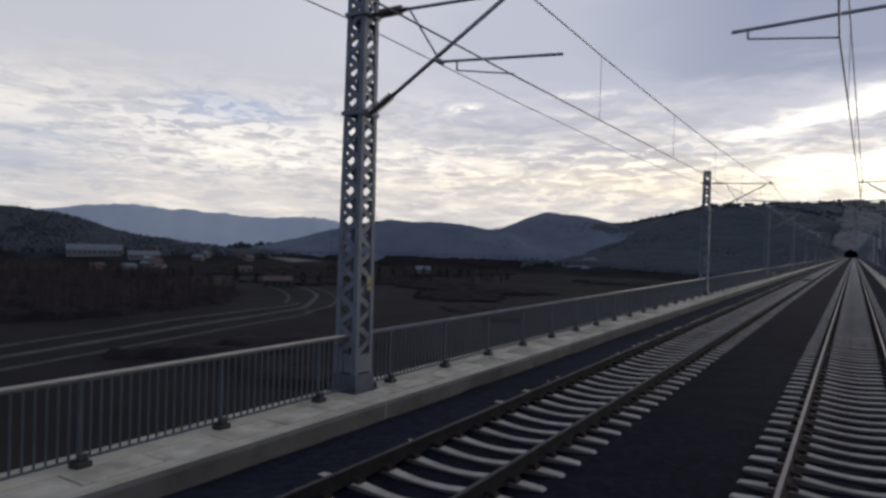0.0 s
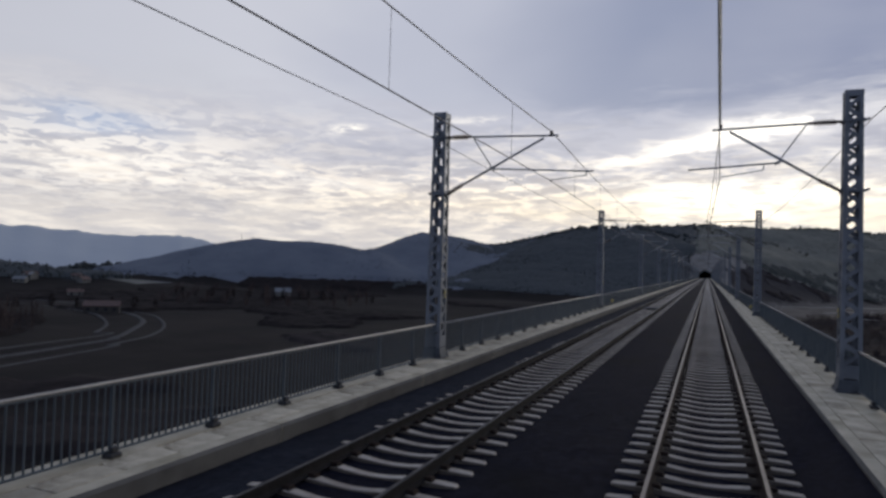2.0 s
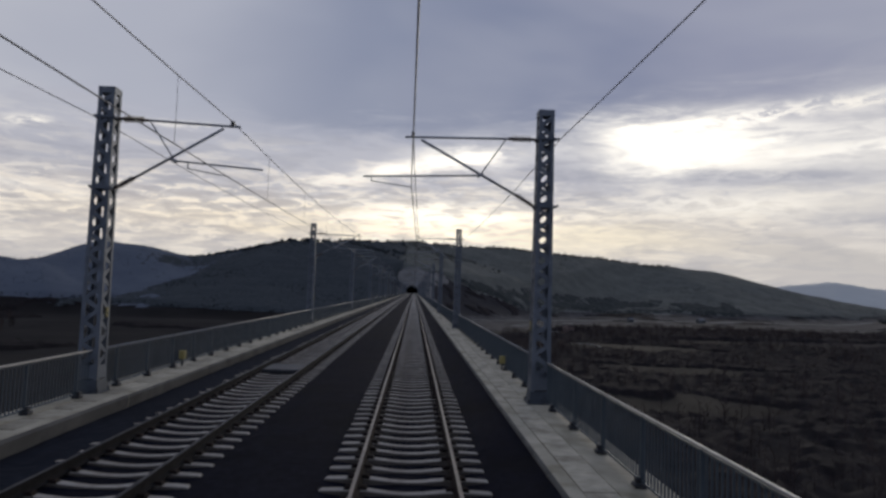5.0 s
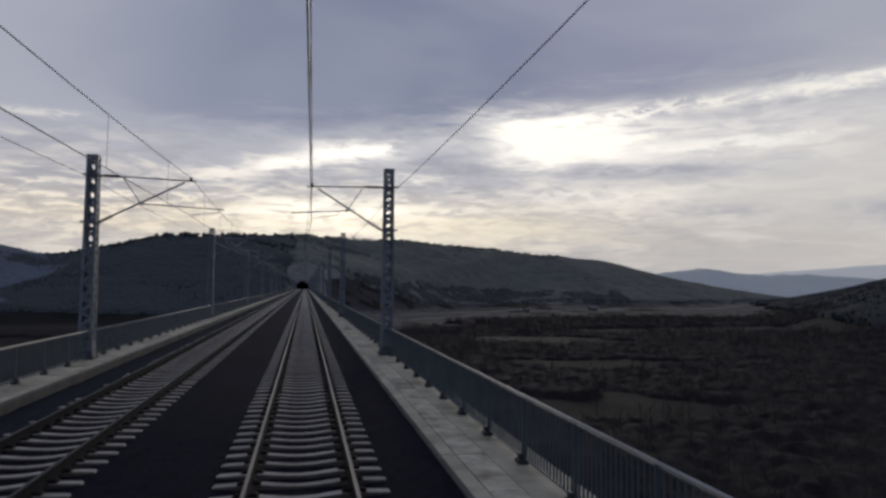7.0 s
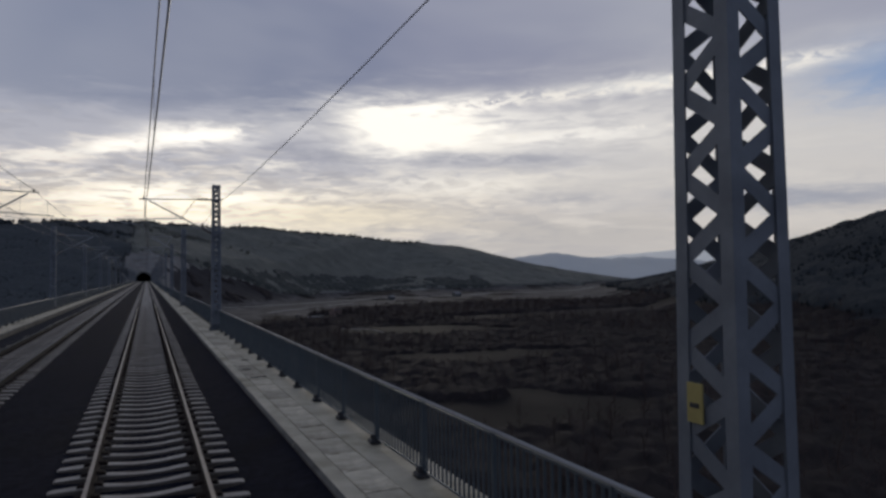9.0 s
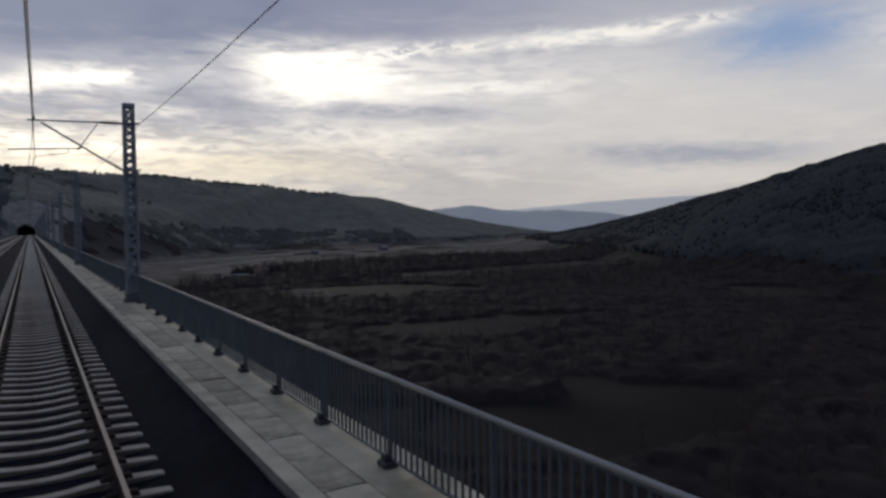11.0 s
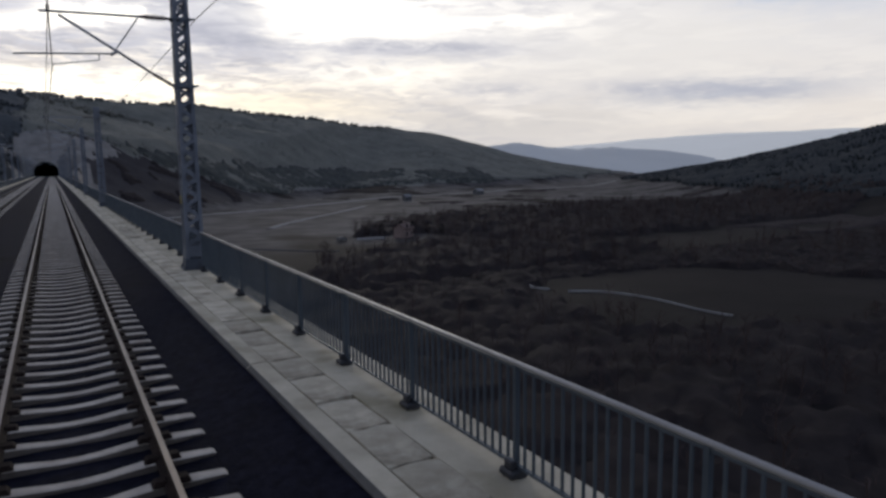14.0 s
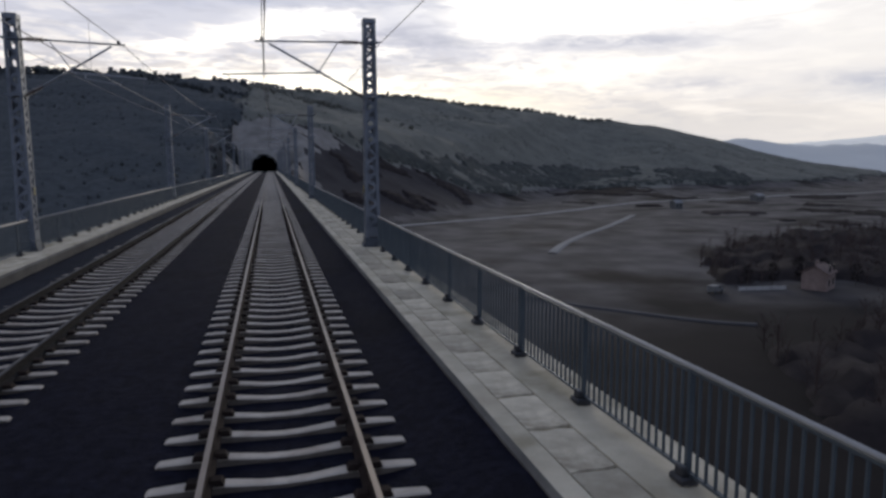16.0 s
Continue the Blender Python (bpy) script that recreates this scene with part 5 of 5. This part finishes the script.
def canopy(name, x0, x1, y0, y1, step, keep, lift, mat, label, ruffle=0.32):
    """A closed leafless canopy, ruffled crown by crown, that follows the hill."""
    ax_, ay_ = np.arange(x0, x1, step), np.arange(y0, y1, step)
    px, py = np.meshgrid(ax_, ay_)
    px, py = px + rng.uniform(-0.35, 0.35, px.shape) * step, py + rng.uniform(-0.35, 0.35, py.shape) * step
    on = keep(px, py)
    inner = on.copy()
    inner[0], inner[-1], inner[:, 0], inner[:, -1] = False, False, False, False
    inner[1:-1, 1:-1] &= on[:-2, 1:-1] & on[2:, 1:-1] & on[1:-1, :-2] & on[1:-1, 2:]
    pz = land(px, py) + np.where(inner, lift * (0.75 + ruffle * rng.uniform(-1, 1, px.shape) + 1.1 * ruffle * wobble(px, py, 3.1 * step, 61) + 0.3 * wobble(px, py, 9 * step, 62)), -0.8)
    m_, n_ = px.shape
    ii_, jj_ = np.meshgrid(np.arange(n_ - 1), np.arange(m_ - 1))
    a_ = (jj_ * n_ + ii_).ravel()
    f = np.stack([a_, a_ + 1, a_ + n_ + 1, a_ + n_], 1)
    flat_on = on.ravel()
    f = f[flat_on[f].any(1)]
    used_, f = np.unique(f, return_inverse=True)
    f = f.reshape(-1, 4)
    v = np.stack([px.ravel(), py.ravel(), pz.ravel()], 1)[used_]
    return tagged(arrays(name, v, f, mat, smooth=True), label, "trees", kind="stuff")


def spires(name, n, x0, x1, y0, y1, keep, h0, h1, mat, label):
    """Single crowns that stand out of a canopy."""
    x, y = scatter(n, x0, x1, y0, y1, keep)
    h = rng.uniform(h0, h1, len(x))
    z = land(x, y)
    r = h * rng.uniform(0.17, 0.26, len(x))
    turn = rng.uniform(0, np.pi, len(x))
    ring_ = [np.stack([r * rng.uniform(0.75, 1.2, len(x)) * np.cos(turn + k * np.pi / 2), r * rng.uniform(0.75, 1.2, len(x)) * np.sin(turn + k * np.pi / 2), h * rng.uniform(0.42, 0.58, len(x))], 1) for k in range(4)]
    top_ = np.stack([r * rng.uniform(-0.2, 0.2, len(x)), r * rng.uniform(-0.2, 0.2, len(x)), h], 1)
    low_ = np.stack([0 * h, 0 * h, 0 * h], 1)
    v = (np.stack([x, y, z], 1)[:, None] + np.stack(ring_ + [top_, low_], 1)).reshape(-1, 3)
    octa = np.array([(0, 1, 4), (1, 2, 4), (2, 3, 4), (3, 0, 4), (1, 0, 5), (2, 1, 5), (3, 2, 5), (0, 3, 5)])
    f = (octa[None] + (np.arange(len(x)) * 6)[:, None, None]).reshape(-1, 3)
    return tagged(arrays(name, v, f, mat, smooth=True), label, "trees", kind="stuff")


def clear_of_road(x, y):
    """True away from the gravel road along the hill foot."""
    best = np.full(np.shape(x), 1e9)
    for (ax_, ay_), (bx_, by_) in zip(ROAD_EAST, ROAD_EAST[1:]):
        s_ = np.clip(((x - ax_) * (bx_ - ax_) + (y - ay_) * (by_ - ay_)) / ((bx_ - ax_) ** 2 + (by_ - ay_) ** 2), 0, 1)
        best = np.minimum(best, np.hypot(x - ax_ - s_ * (bx_ - ax_), y - ay_ - s_ * (by_ - ay_)))
    return best > 10


def tunnel_hill(x, y):
    return off_line(x, y) & (land(x, y) > VALLEY + 5 + 3 * wobble(x, y, 40, 31))


def right_hill(x, y):
    foothill = np.interp(x, (200, 201, 420, 900), (500, 720, 762, 1194))   # south of this the eastern hill begins
    return (x > -16 + 8 * wobble(x, y, 30, 71)) & (y > foothill) & tunnel_hill(x, y)


def left_hill(x, y):
    return (x <= -10) & (x > -230 + 30 * wobble(x, y, 60, 72)) & tunnel_hill(x, y)


def east_hill(x, y):
    return (land(x, y) > -15 + 2 * wobble(x, y, 40, 73)) & (y < 960 + 0.9 * (x - 640)) & ((x > 380) | (y < 700))


def west_hills(x, y):
    return (land(x, y) > -12 + 2 * wobble(x, y, 40, 74)) & (x < -190 + 20 * wobble(x, y, 50, 75))


def village_hill(x, y):
    return land(x, y) > -13


canopy("hill_woods", -30, 960, 500, 1340, 3.4, right_hill, 2.6, BARE, "leafless grey woods covering the hill above the tunnel", 0.18)
spires("hill_tree_crowns", 42000, -30, 800, 620, 1340, right_hill, 2.0, 3.1, BARE, "single bare crowns standing out of the hill woods")
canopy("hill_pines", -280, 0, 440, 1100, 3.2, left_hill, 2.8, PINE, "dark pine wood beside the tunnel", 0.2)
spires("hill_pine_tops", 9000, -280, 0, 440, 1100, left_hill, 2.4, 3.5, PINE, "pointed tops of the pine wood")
canopy("wood_edge_pines", 20, 430, 696, 960, 2.6, lambda x, y: right_hill(x, y) & (land(x, y) < 15 - 0.05 * x + 8 * wobble(x, y, 22, 78) + 4 * wobble(x, y, 8, 79)), 3.9, EDGEPINE, "dark pines along the foot of the wooded hill", 0.26)


def crest(x, y):
    """True along the skyline, where the ground stops rising to the north."""
    return off_line(x, y) & (land(x, y + 16) - land(x, y) < 2.0) & (land(x, y) > 20)


x, y = scatter(9000, -260, -12, 760, 1000, lambda x, y: crest(x, y) & (wobble(x, y, 20, 77) > -0.5))
x, y = x[:1100], y[:1100]
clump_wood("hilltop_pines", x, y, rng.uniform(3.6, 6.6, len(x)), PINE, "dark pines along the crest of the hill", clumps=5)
x, y = scatter(16000, -12, 440, 860, 1210, crest)
x, y = x[:2400], y[:2400]
clump_wood("hilltop_trees", x, y, rng.uniform(3.0, 6.0, len(x)), BARE, "leafless trees along the crest of the hill", clumps=4)
canopy("meadow_scrub", 8, 178, 610, 770, 2.0, lambda x, y: meadow(x, y) & (wobble(x, y, 17, 85) + 0.5 * wobble(x, y, 6, 86) > 0.30) & clear_of_road(x, y) & (land(x, y) > VALLEY + 1.5), 1.3, SCRUB, "dark bare scrub scattered over the meadow slope", 0.5)
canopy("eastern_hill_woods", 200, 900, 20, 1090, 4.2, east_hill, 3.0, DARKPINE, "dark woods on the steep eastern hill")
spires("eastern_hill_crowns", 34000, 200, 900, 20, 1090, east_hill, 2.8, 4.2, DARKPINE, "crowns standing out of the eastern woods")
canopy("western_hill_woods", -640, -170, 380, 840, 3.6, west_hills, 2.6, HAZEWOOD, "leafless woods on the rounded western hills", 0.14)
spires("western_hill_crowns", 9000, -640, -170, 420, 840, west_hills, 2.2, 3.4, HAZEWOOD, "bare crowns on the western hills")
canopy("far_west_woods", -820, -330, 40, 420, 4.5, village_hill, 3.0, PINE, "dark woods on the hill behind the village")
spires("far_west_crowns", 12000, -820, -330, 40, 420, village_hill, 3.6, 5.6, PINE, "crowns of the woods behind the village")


def mottled(seed, cell, level):
    """Copses and hedge lines of a patchy valley floor."""
    return lambda x, y: (wobble(x, y, cell, seed) + 0.35 * wobble(x, y, cell * 0.3, seed + 50) > level) & (land(x, y) < -11)


def inside(poly, x, y):
    """True where (x, y) lies in the polygon."""
    hit_ = np.zeros(np.shape(x), bool)
    for (ax_, ay_), (bx_, by_) in zip(poly, poly[1:] + poly[:1]):
        hit_ ^= ((ay_ > y) != (by_ > y)) & (x < (bx_ - ax_) * (y - ay_) / (by_ - ay_ + 1e-9) + ax_)
    return hit_


def bare_tree(seed, limbs, slim):
    """Verts and faces of one leafless tree of height 1: trunk, limbs and twigs as tapered three-sided rods."""
    r = np.random.default_rng(seed)
    rods = [((0, 0, -0.05), (r.normal(0, 0.02), r.normal(0, 0.02), 0.55), 0.020, 0.012), ((0, 0, 0.53), (r.normal(0, 0.04), r.normal(0, 0.04), 0.98), 0.012, 0.003)]
    for k in range(limbs):
        u = 0.16 + 0.70 * k / limbs
        a_, out_ = k * 2.4 + r.uniform(-0.5, 0.5), (0.13 if slim else 0.30) * (1.15 - 0.75 * u) * r.uniform(0.8, 1.25)
        root = np.array((0, 0, u))
        tip = root + (out_ * math.cos(a_), out_ * math.sin(a_), r.uniform(0.14, 0.28))
        rods.append((root, tip, 0.010, 0.004))
        for q in range(3):
            f_ = 0.35 + 0.27 * q
            at_ = root + (tip - root) * f_
            rods.append((at_, at_ + r.normal(0, 0.055, 3) + (0.03 * math.cos(a_), 0.03 * math.sin(a_), r.uniform(0.06, 0.15)), 0.0075, 0.0025))
    v, f = [], []
    for p_, q_, r0_, r1_ in rods:
        n0 = len(v)
        for c, rad_ in ((p_, r0_), (q_, r1_)):
            v += [(c[0] + rad_ * math.cos(w_), c[1] + rad_ * math.sin(w_), c[2]) for w_ in (0.0, 2.09, 4.19)]
        f += [(n0 + i, n0 + (i + 1) % 3, n0 + 3 + (i + 1) % 3, n0 + 3 + i) for i in range(3)]
    return np.array(v), np.array(f)


def bare_wood(name, count, area, keep, h0, h1, label, slim=False, limbs=9, wide=1.0):
    """A stand of leafless trees, each with its own turn and size."""
    x, y = scatter(count, *area, keep)
    z, h, turn, kind_ = land(x, y), rng.uniform(h0, h1, len(x)), rng.uniform(0, 6.28, len(x)), rng.integers(0, 5, len(x))
    vv, ff, off = [], [], 0
    for k in range(5):
        tv, tf = bare_tree(31 + k, limbs, slim)
        m_ = kind_ == k
        c_, s_ = np.cos(turn[m_])[:, None], np.sin(turn[m_])[:, None]
        spread_ = wide * rng.uniform(0.8, 1.3, (m_.sum(), 1))
        px = (tv[None, :, 0] * c_ - tv[None, :, 1] * s_) * spread_ * h[m_][:, None] + x[m_][:, None]
        py = (tv[None, :, 0] * s_ + tv[None, :, 1] * c_) * spread_ * h[m_][:, None] + y[m_][:, None]
        pz = np.broadcast_to(tv[None, :, 2], px.shape) * h[m_][:, None] + z[m_][:, None]
        vv.append(np.stack([px, py, pz], 2).reshape(-1, 3))
        ff.append((tf[None] + (np.arange(m_.sum()) * len(tv))[:, None, None]).reshape(-1, 4) + off)
        off += m_.sum() * len(tv)
    return tagged(arrays(name, np.concatenate(vv), np.concatenate(ff), TWIG), label, "trees", kind="stuff")


# woods and thickets on the valley floor
WOOD_SOUTH = [(48, 402), (50, 436), (58, 449), (76, 460), (97, 468), (140, 468), (150, 415), (108, 400), (80, 404)]
WOOD_NORTH = [(84, 497), (88, 506), (98, 526), (136, 554), (194, 573), (300, 590), (420, 540), (400, 450), (150, 440), (118, 478), (109, 494), (94, 493)]
WOOD_BEND = [(-330, 225), (-260, 205), (-215, 190), (-185, 160), (-165, 110), (-190, 60), (-300, 90), (-430, 200)]
WOOD_ORCHARD = [(-261, 276), (-325, 362), (-300, 470), (-240, 470), (-165, 335), (-175, 300)]


def east_wood(x, y):
    u, v = x + 5 * wobble(x, y, 17, 94), y + 6 * wobble(x, y, 15, 95)
    return (inside(WOOD_SOUTH, u, v) | inside(WOOD_NORTH, u, v)) & (land(x, y) < -9) & (np.hypot(x - 97, y - 484) > 9)


def strips(x, y):
    """Open strips of grass and stubble that stay clear of brush."""
    x, y = x + 9 * wobble(x, y, 23, 97) + 3 * wobble(x, y, 7, 99), y + 7 * wobble(x, y, 19, 98) + 3 * wobble(x, y, 6, 96)
    return inside([(42, 198), (72, 194), (86, 204), (60, 220), (44, 218)], x, y) | inside([(55, 274), (90, 268), (124, 274), (92, 287), (62, 286)], x, y) | inside([(76, 350), (100, 340), (138, 350), (140, 376), (104, 390), (78, 386)], x, y)


def east_brush(x, y):
    return (x > 20 + 6 * wobble(x, y, 20, 46)) & (y < 408) & ~strips(x, y) & (land(x, y) < -12) & (wobble(x, y, 42, 41) + 0.45 * wobble(x, y, 13, 91) > -0.78)


canopy("valley_brush_east", 12, 360, 20, 410, 1.4, lambda x, y: east_brush(x, y) & (y > 36 + 14 * wobble(x, y, 22, 98)), 0.9, SCRUB, "dark leafless brush covering the valley floor", 0.6)
bare_wood("valley_bushes_east", 5200, (20, 200, 40, 408), east_brush, 1.0, 2.4, "low leafless bushes crowding the valley brush", limbs=3, wide=2.0)
bare_wood("valley_trees_east", 3600, (20, 330, 30, 408), lambda x, y: east_brush(x, y) & (wobble(x, y, 30, 92) > -0.1), 2.6, 5.2, "leafless trees scattered in the valley brush")
canopy("valley_wood_floor_east", 44, 424, 396, 644, 2.2, east_wood, 1.6, SCRUB, "dark undergrowth of the leafless valley wood", 0.6)
bare_wood("valley_wood_east", 4600, (44, 424, 396, 644), east_wood, 2.6, 5.4, "reddish-brown leafless wood on the valley floor")
canopy("valley_scrub_east", 24, 420, 408, 860, 2.2, lambda x, y: mottled(41, 30, 0.34)(x, y) & clear_of_road(x, y) & ~east_wood(x, y) & ~meadow(x, y) & (np.hypot(x - 88, y - 486) > 24), 0.8, SCRUB, "brown leafless scrub and hedges on the valley floor")
canopy("valley_scrub_west", -430, -40, 60, 620, 2.4, lambda x, y: mottled(43, 50, 0.2)(x, y) & (x < -52 + 10 * wobble(x, y, 18, 95)) & (x > -418 + 12 * wobble(x, y, 20, 96)) & (y > 74 + 12 * wobble(x, y, 20, 97)) & (np.hypot(x + 165, y - 150) > 62), 1.4, SCRUB, "dark leafless scrub and copses on the valley floor")
canopy("wood_floor_by_road_bend", -434, -160, 56, 230, 2.4, lambda x, y: inside(WOOD_BEND, x, y), 1.6, SCRUB, "dark undergrowth of the wood inside the road bend", 0.6)
bare_wood("wood_by_road_bend", 2000, (-434, -160, 56, 230), lambda x, y: inside(WOOD_BEND, x, y), 4.0, 7.5, "dark leafless poplar wood inside the road bend", slim=True)
bare_wood("orchard_rows", 1500, (-330, -160, 270, 475), lambda x, y: inside(WOOD_ORCHARD, x, y) & (np.abs((x * 0.8 + y * 0.6) % 11.0 - 5.5) < 1.6), 3.6, 6.5, "rows of slim leafless trees at the hill foot", slim=True)
s = rng.uniform(0, 1, 260)
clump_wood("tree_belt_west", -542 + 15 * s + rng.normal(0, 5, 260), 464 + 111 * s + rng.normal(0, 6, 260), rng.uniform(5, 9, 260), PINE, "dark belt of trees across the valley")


def tree(x, y, h, label, slim=False):
    """A leafless tree: tapered trunk, limbs, and a ragged crown of twigs."""
    z = float(land(np.array([x]), np.array([y]))[0])
    thing = base("tree", x, y, z, label, "tree", group="single trees in the valley")
    bm = bmesh.new()
    tube(bm, (0, 0, -0.3), (0.1, 0.05, h * 0.55), h * 0.022, 7, h * 0.010)
    tube(bm, (0.1, 0.05, h * 0.55), (0.0, 0.1, h * 0.95), h * 0.010, 6, h * 0.002)
    for k in range(9):
        a_ = k * 2.4 + x
        z0 = h * (0.25 + 0.06 * k)
        r_ = h * (0.14 if slim else 0.28) * (1.1 - 0.08 * k)
        tube(bm, (0.05, 0.03, z0), (math.cos(a_) * r_, math.sin(a_) * r_, z0 + h * 0.2), h * 0.008, 5, h * 0.002)
    part("trunk", bm, BARK, thing)
    n = 240
    u = rng.uniform(0, 1, n)
    a_ = rng.uniform(0, 2 * np.pi, n)
    width = (0.15 if slim else 0.27) * h * np.sqrt(np.clip(np.sin(np.pi * np.clip(u * 0.9 + 0.08, 0, 1)), 0, 1))
    r_ = width * np.sqrt(rng.uniform(0, 1, n))
    c = np.stack([np.cos(a_) * r_, np.sin(a_) * r_, h * (0.22 + 0.76 * u)], 1)
    rad = h * rng.uniform(0.012, 0.034, n)
    body = IV[None] * rng.uniform(0.4, 1.4, (n, 12, 1)) * rad[:, None, None]
    arrays("crown", (c[:, None] + body).reshape(-1, 3), (IF[None] + (np.arange(n) * 12)[:, None, None]).reshape(-1, 3), SCRUB, thing)
    return thing


random.seed(11)
for k in range(16):
    tree(-290 + k * 4.0 + random.uniform(-9, 9), 182 + k * 4.4 + random.uniform(-9, 9), random.uniform(3.5, 7.5), "slim bare poplar standing on the valley floor", k % 3 != 0)
for k in range(18):
    tree(-300 + k * 7 + random.uniform(-3, 3), 330 + 6 * random.random() + k * 2, random.uniform(4, 7), "bare tree in an orchard row at the hill foot", k % 3 == 0)
for tx_, ty_, th_ in ((90, 492, 4), (95, 491, 4.5), (107, 491, 5), (110, 486, 4.5), (104, 494, 5), (112, 480, 4.5)):
    tree(tx_, ty_, th_, "bare bushy tree near the red house")

z_top = float(land(np.array([-428.0]), np.array([556.0]))[0])
thing = base("antenna_mast", -428, 556, z_top, "thin lattice antenna mast on the crest of the wooded hill", "antenna mast")
bm = bmesh.new()
tube(bm, (0, 0, 0), (0, 0, 9.0), 0.22, 6, 0.10)
part("pole", bm, MAST, thing)
bm = bmesh.new()
tube(bm, (-0.5, 0, 8.2), (0.5, 0, 8.2), 0.28, 8)
part("antenna_head", bm, MAST, thing)

# ---- small things on the deck ----
for x, y, label in ((RAILING_L + 0.12, 80.9, "yellow equipment box at the railing beside the second track"), (RAILING_R - 0.16, 82.4, "yellow equipment box at the railing of the walkway")):
    thing = base("equipment_box", x, y, DECK_Z, label, "equipment box")
    bm = bmesh.new()
    box(bm, -0.10, 0.10, -0.08, 0.08, 0.22, 0.50, 0.02)
    part("cabinet", bm, YELLOW, thing)
    bm = bmesh.new()
    box(bm, -0.03, 0.03, -0.03, 0.03, 0, 0.26)
    part("stand", bm, DARK_STEEL, thing)
thing = base("crossing_board", XL, 82.6, -0.2, "dark rubber board laid between the rails of the second track", "crossing board")
bm = bmesh.new()
box(bm, -0.62, 0.62, -0.9, 0.9, -0.03, 0.12, 0.02)
part("board", bm, DARK_STEEL, thing)

# ---- cover slabs of the cable trough, laid last ----
for name, x0, sgn in (("pavement_east", 2.46, 1), ("pavement_west", -7.0, -1)):
    walkway = bpy.data.objects[name]
    slabs = []
    for k in range(9):
        bm = bmesh.new()
        chip = lambda: random.choice((0, 0.01, 0.02, 0.035, 0.055)) if k > 2 else random.uniform(0, 0.012)
        h = 0.4965
        line = [(0.002, -h + chip()), (0.15, -h + chip()), (0.33, -h + chip()), (0.488, -h + chip()), (0.488, h - chip()), (0.34, h - chip()), (0.16, h - chip()), (0.002, h - chip())]
        top_ = [bm.verts.new((px + (0.25 - px) * 0.02, py * 0.985, 0)) for px, py in line]
        mid_ = [bm.verts.new((px, py, -0.01)) for px, py in line]
        low_ = [bm.verts.new((px, py, -0.065)) for px, py in line]
        bm.faces.new(top_)
        for r0_, r1_ in ((mid_, top_), (low_, mid_)):
            for q in range(8):
                bm.faces.new((r0_[q], r0_[(q + 1) % 8], r1_[(q + 1) % 8], r1_[q]))
        slabs.append(mesh_of(bm, SLAB))
    ys = np.arange(Y0 + 0.5, Y1 - 6, 1.0)
    stretches = ((100, 200), (245, 300), (318, 440)) if sgn > 0 else ((12, 162),)
    near = [y for y in ys if any(a_ < y < b_ for a_, b_ in stretches)]
    for y in near:
        worn = 2.2 if sgn > 0 and 245 < y < 330 else 1.0
        shape = random.choice(slabs[4:] if worn > 1 else slabs)
        ob = piece("cover_slab", shape, walkway, x0 if sgn > 0 else x0 - 0.49, y, DECK_Z + worn * random.uniform(-0.012, 0.008), worn * random.uniform(-0.012, 0.012))
        ob.rotation_euler = (worn * random.uniform(-0.010, 0.010), worn * random.uniform(-0.012, 0.012), ob.rotation_euler.z)
    done = set(near)
    rest = np.array([y for y in ys if y not in done])
    cube = np.array([(sx, sy, z) for z in (-0.065, 0) for sx, sy in ((0.004, -0.49), (0.486, -0.49), (0.486, 0.49), (0.004, 0.49))])
    quads = np.array([(4, 5, 6, 7), (0, 1, 5, 4), (1, 2, 6, 5), (2, 3, 7, 6), (3, 0, 4, 7)])
    c = np.stack([np.full(len(rest), x0 if sgn > 0 else x0 - 0.49), rest, DECK_Z + np.random.uniform(-0.006, 0.004, len(rest))], 1)
    tagged(arrays("cover_slabs_further_on", (c[:, None] + cube[None]).reshape(-1, 3), (quads[None] + (np.arange(len(rest)) * 8)[:, None, None]).reshape(-1, 4), SLAB, walkway), "concrete cover slabs further along", kind="stuff")

# ---- dark strips on the walkway for open joints, gap shade in their colour ----
walkway = bpy.data.objects["pavement_east"]
random.seed(23)
for x0_, x1_, y in ((2.50, 3.10, 53.9), (2.52, 2.98, 51.2), (2.54, 2.96, 124.5), (2.55, 2.80, 126.2), (2.80, 3.02, 128.5), (2.56, 3.08, 283.8), (2.80, 2.96, 278.8), (2.84, 3.02, 275.6), (2.30, 2.90, 271.8), (2.48, 2.97, 270.6), (2.5, 2.9, 317.4), (2.6, 3.0, 323.2)):
    bm = bmesh.new()
    n = 7
    near_, far_ = [], []
    for k in range(n):
        px = x0_ + (x1_ - x0_) * k / (n - 1)
        w = 0.012 if k in (0, n - 1) else random.uniform(0.02, 0.055)
        drift = random.uniform(-0.02, 0.02)
        near_.append((px, y + drift - w))
        far_.append((px, y + drift + w))
    outline = near_ + far_[::-1]
    low_ = [bm.verts.new((px, py, DECK_Z - 0.01)) for px, py in outline]
    top_ = [bm.verts.new((px, py, DECK_Z + 0.014)) for px, py in outline]
    bm.faces.new(top_)
    for k in range(len(outline)):
        q = (k + 1) % len(outline)
        bm.faces.new((low_[k], low_[q], top_[q], top_[k]))
    part("open_joint", bm, JOINT_DARK, walkway, "dark strip laid over an open slab joint")
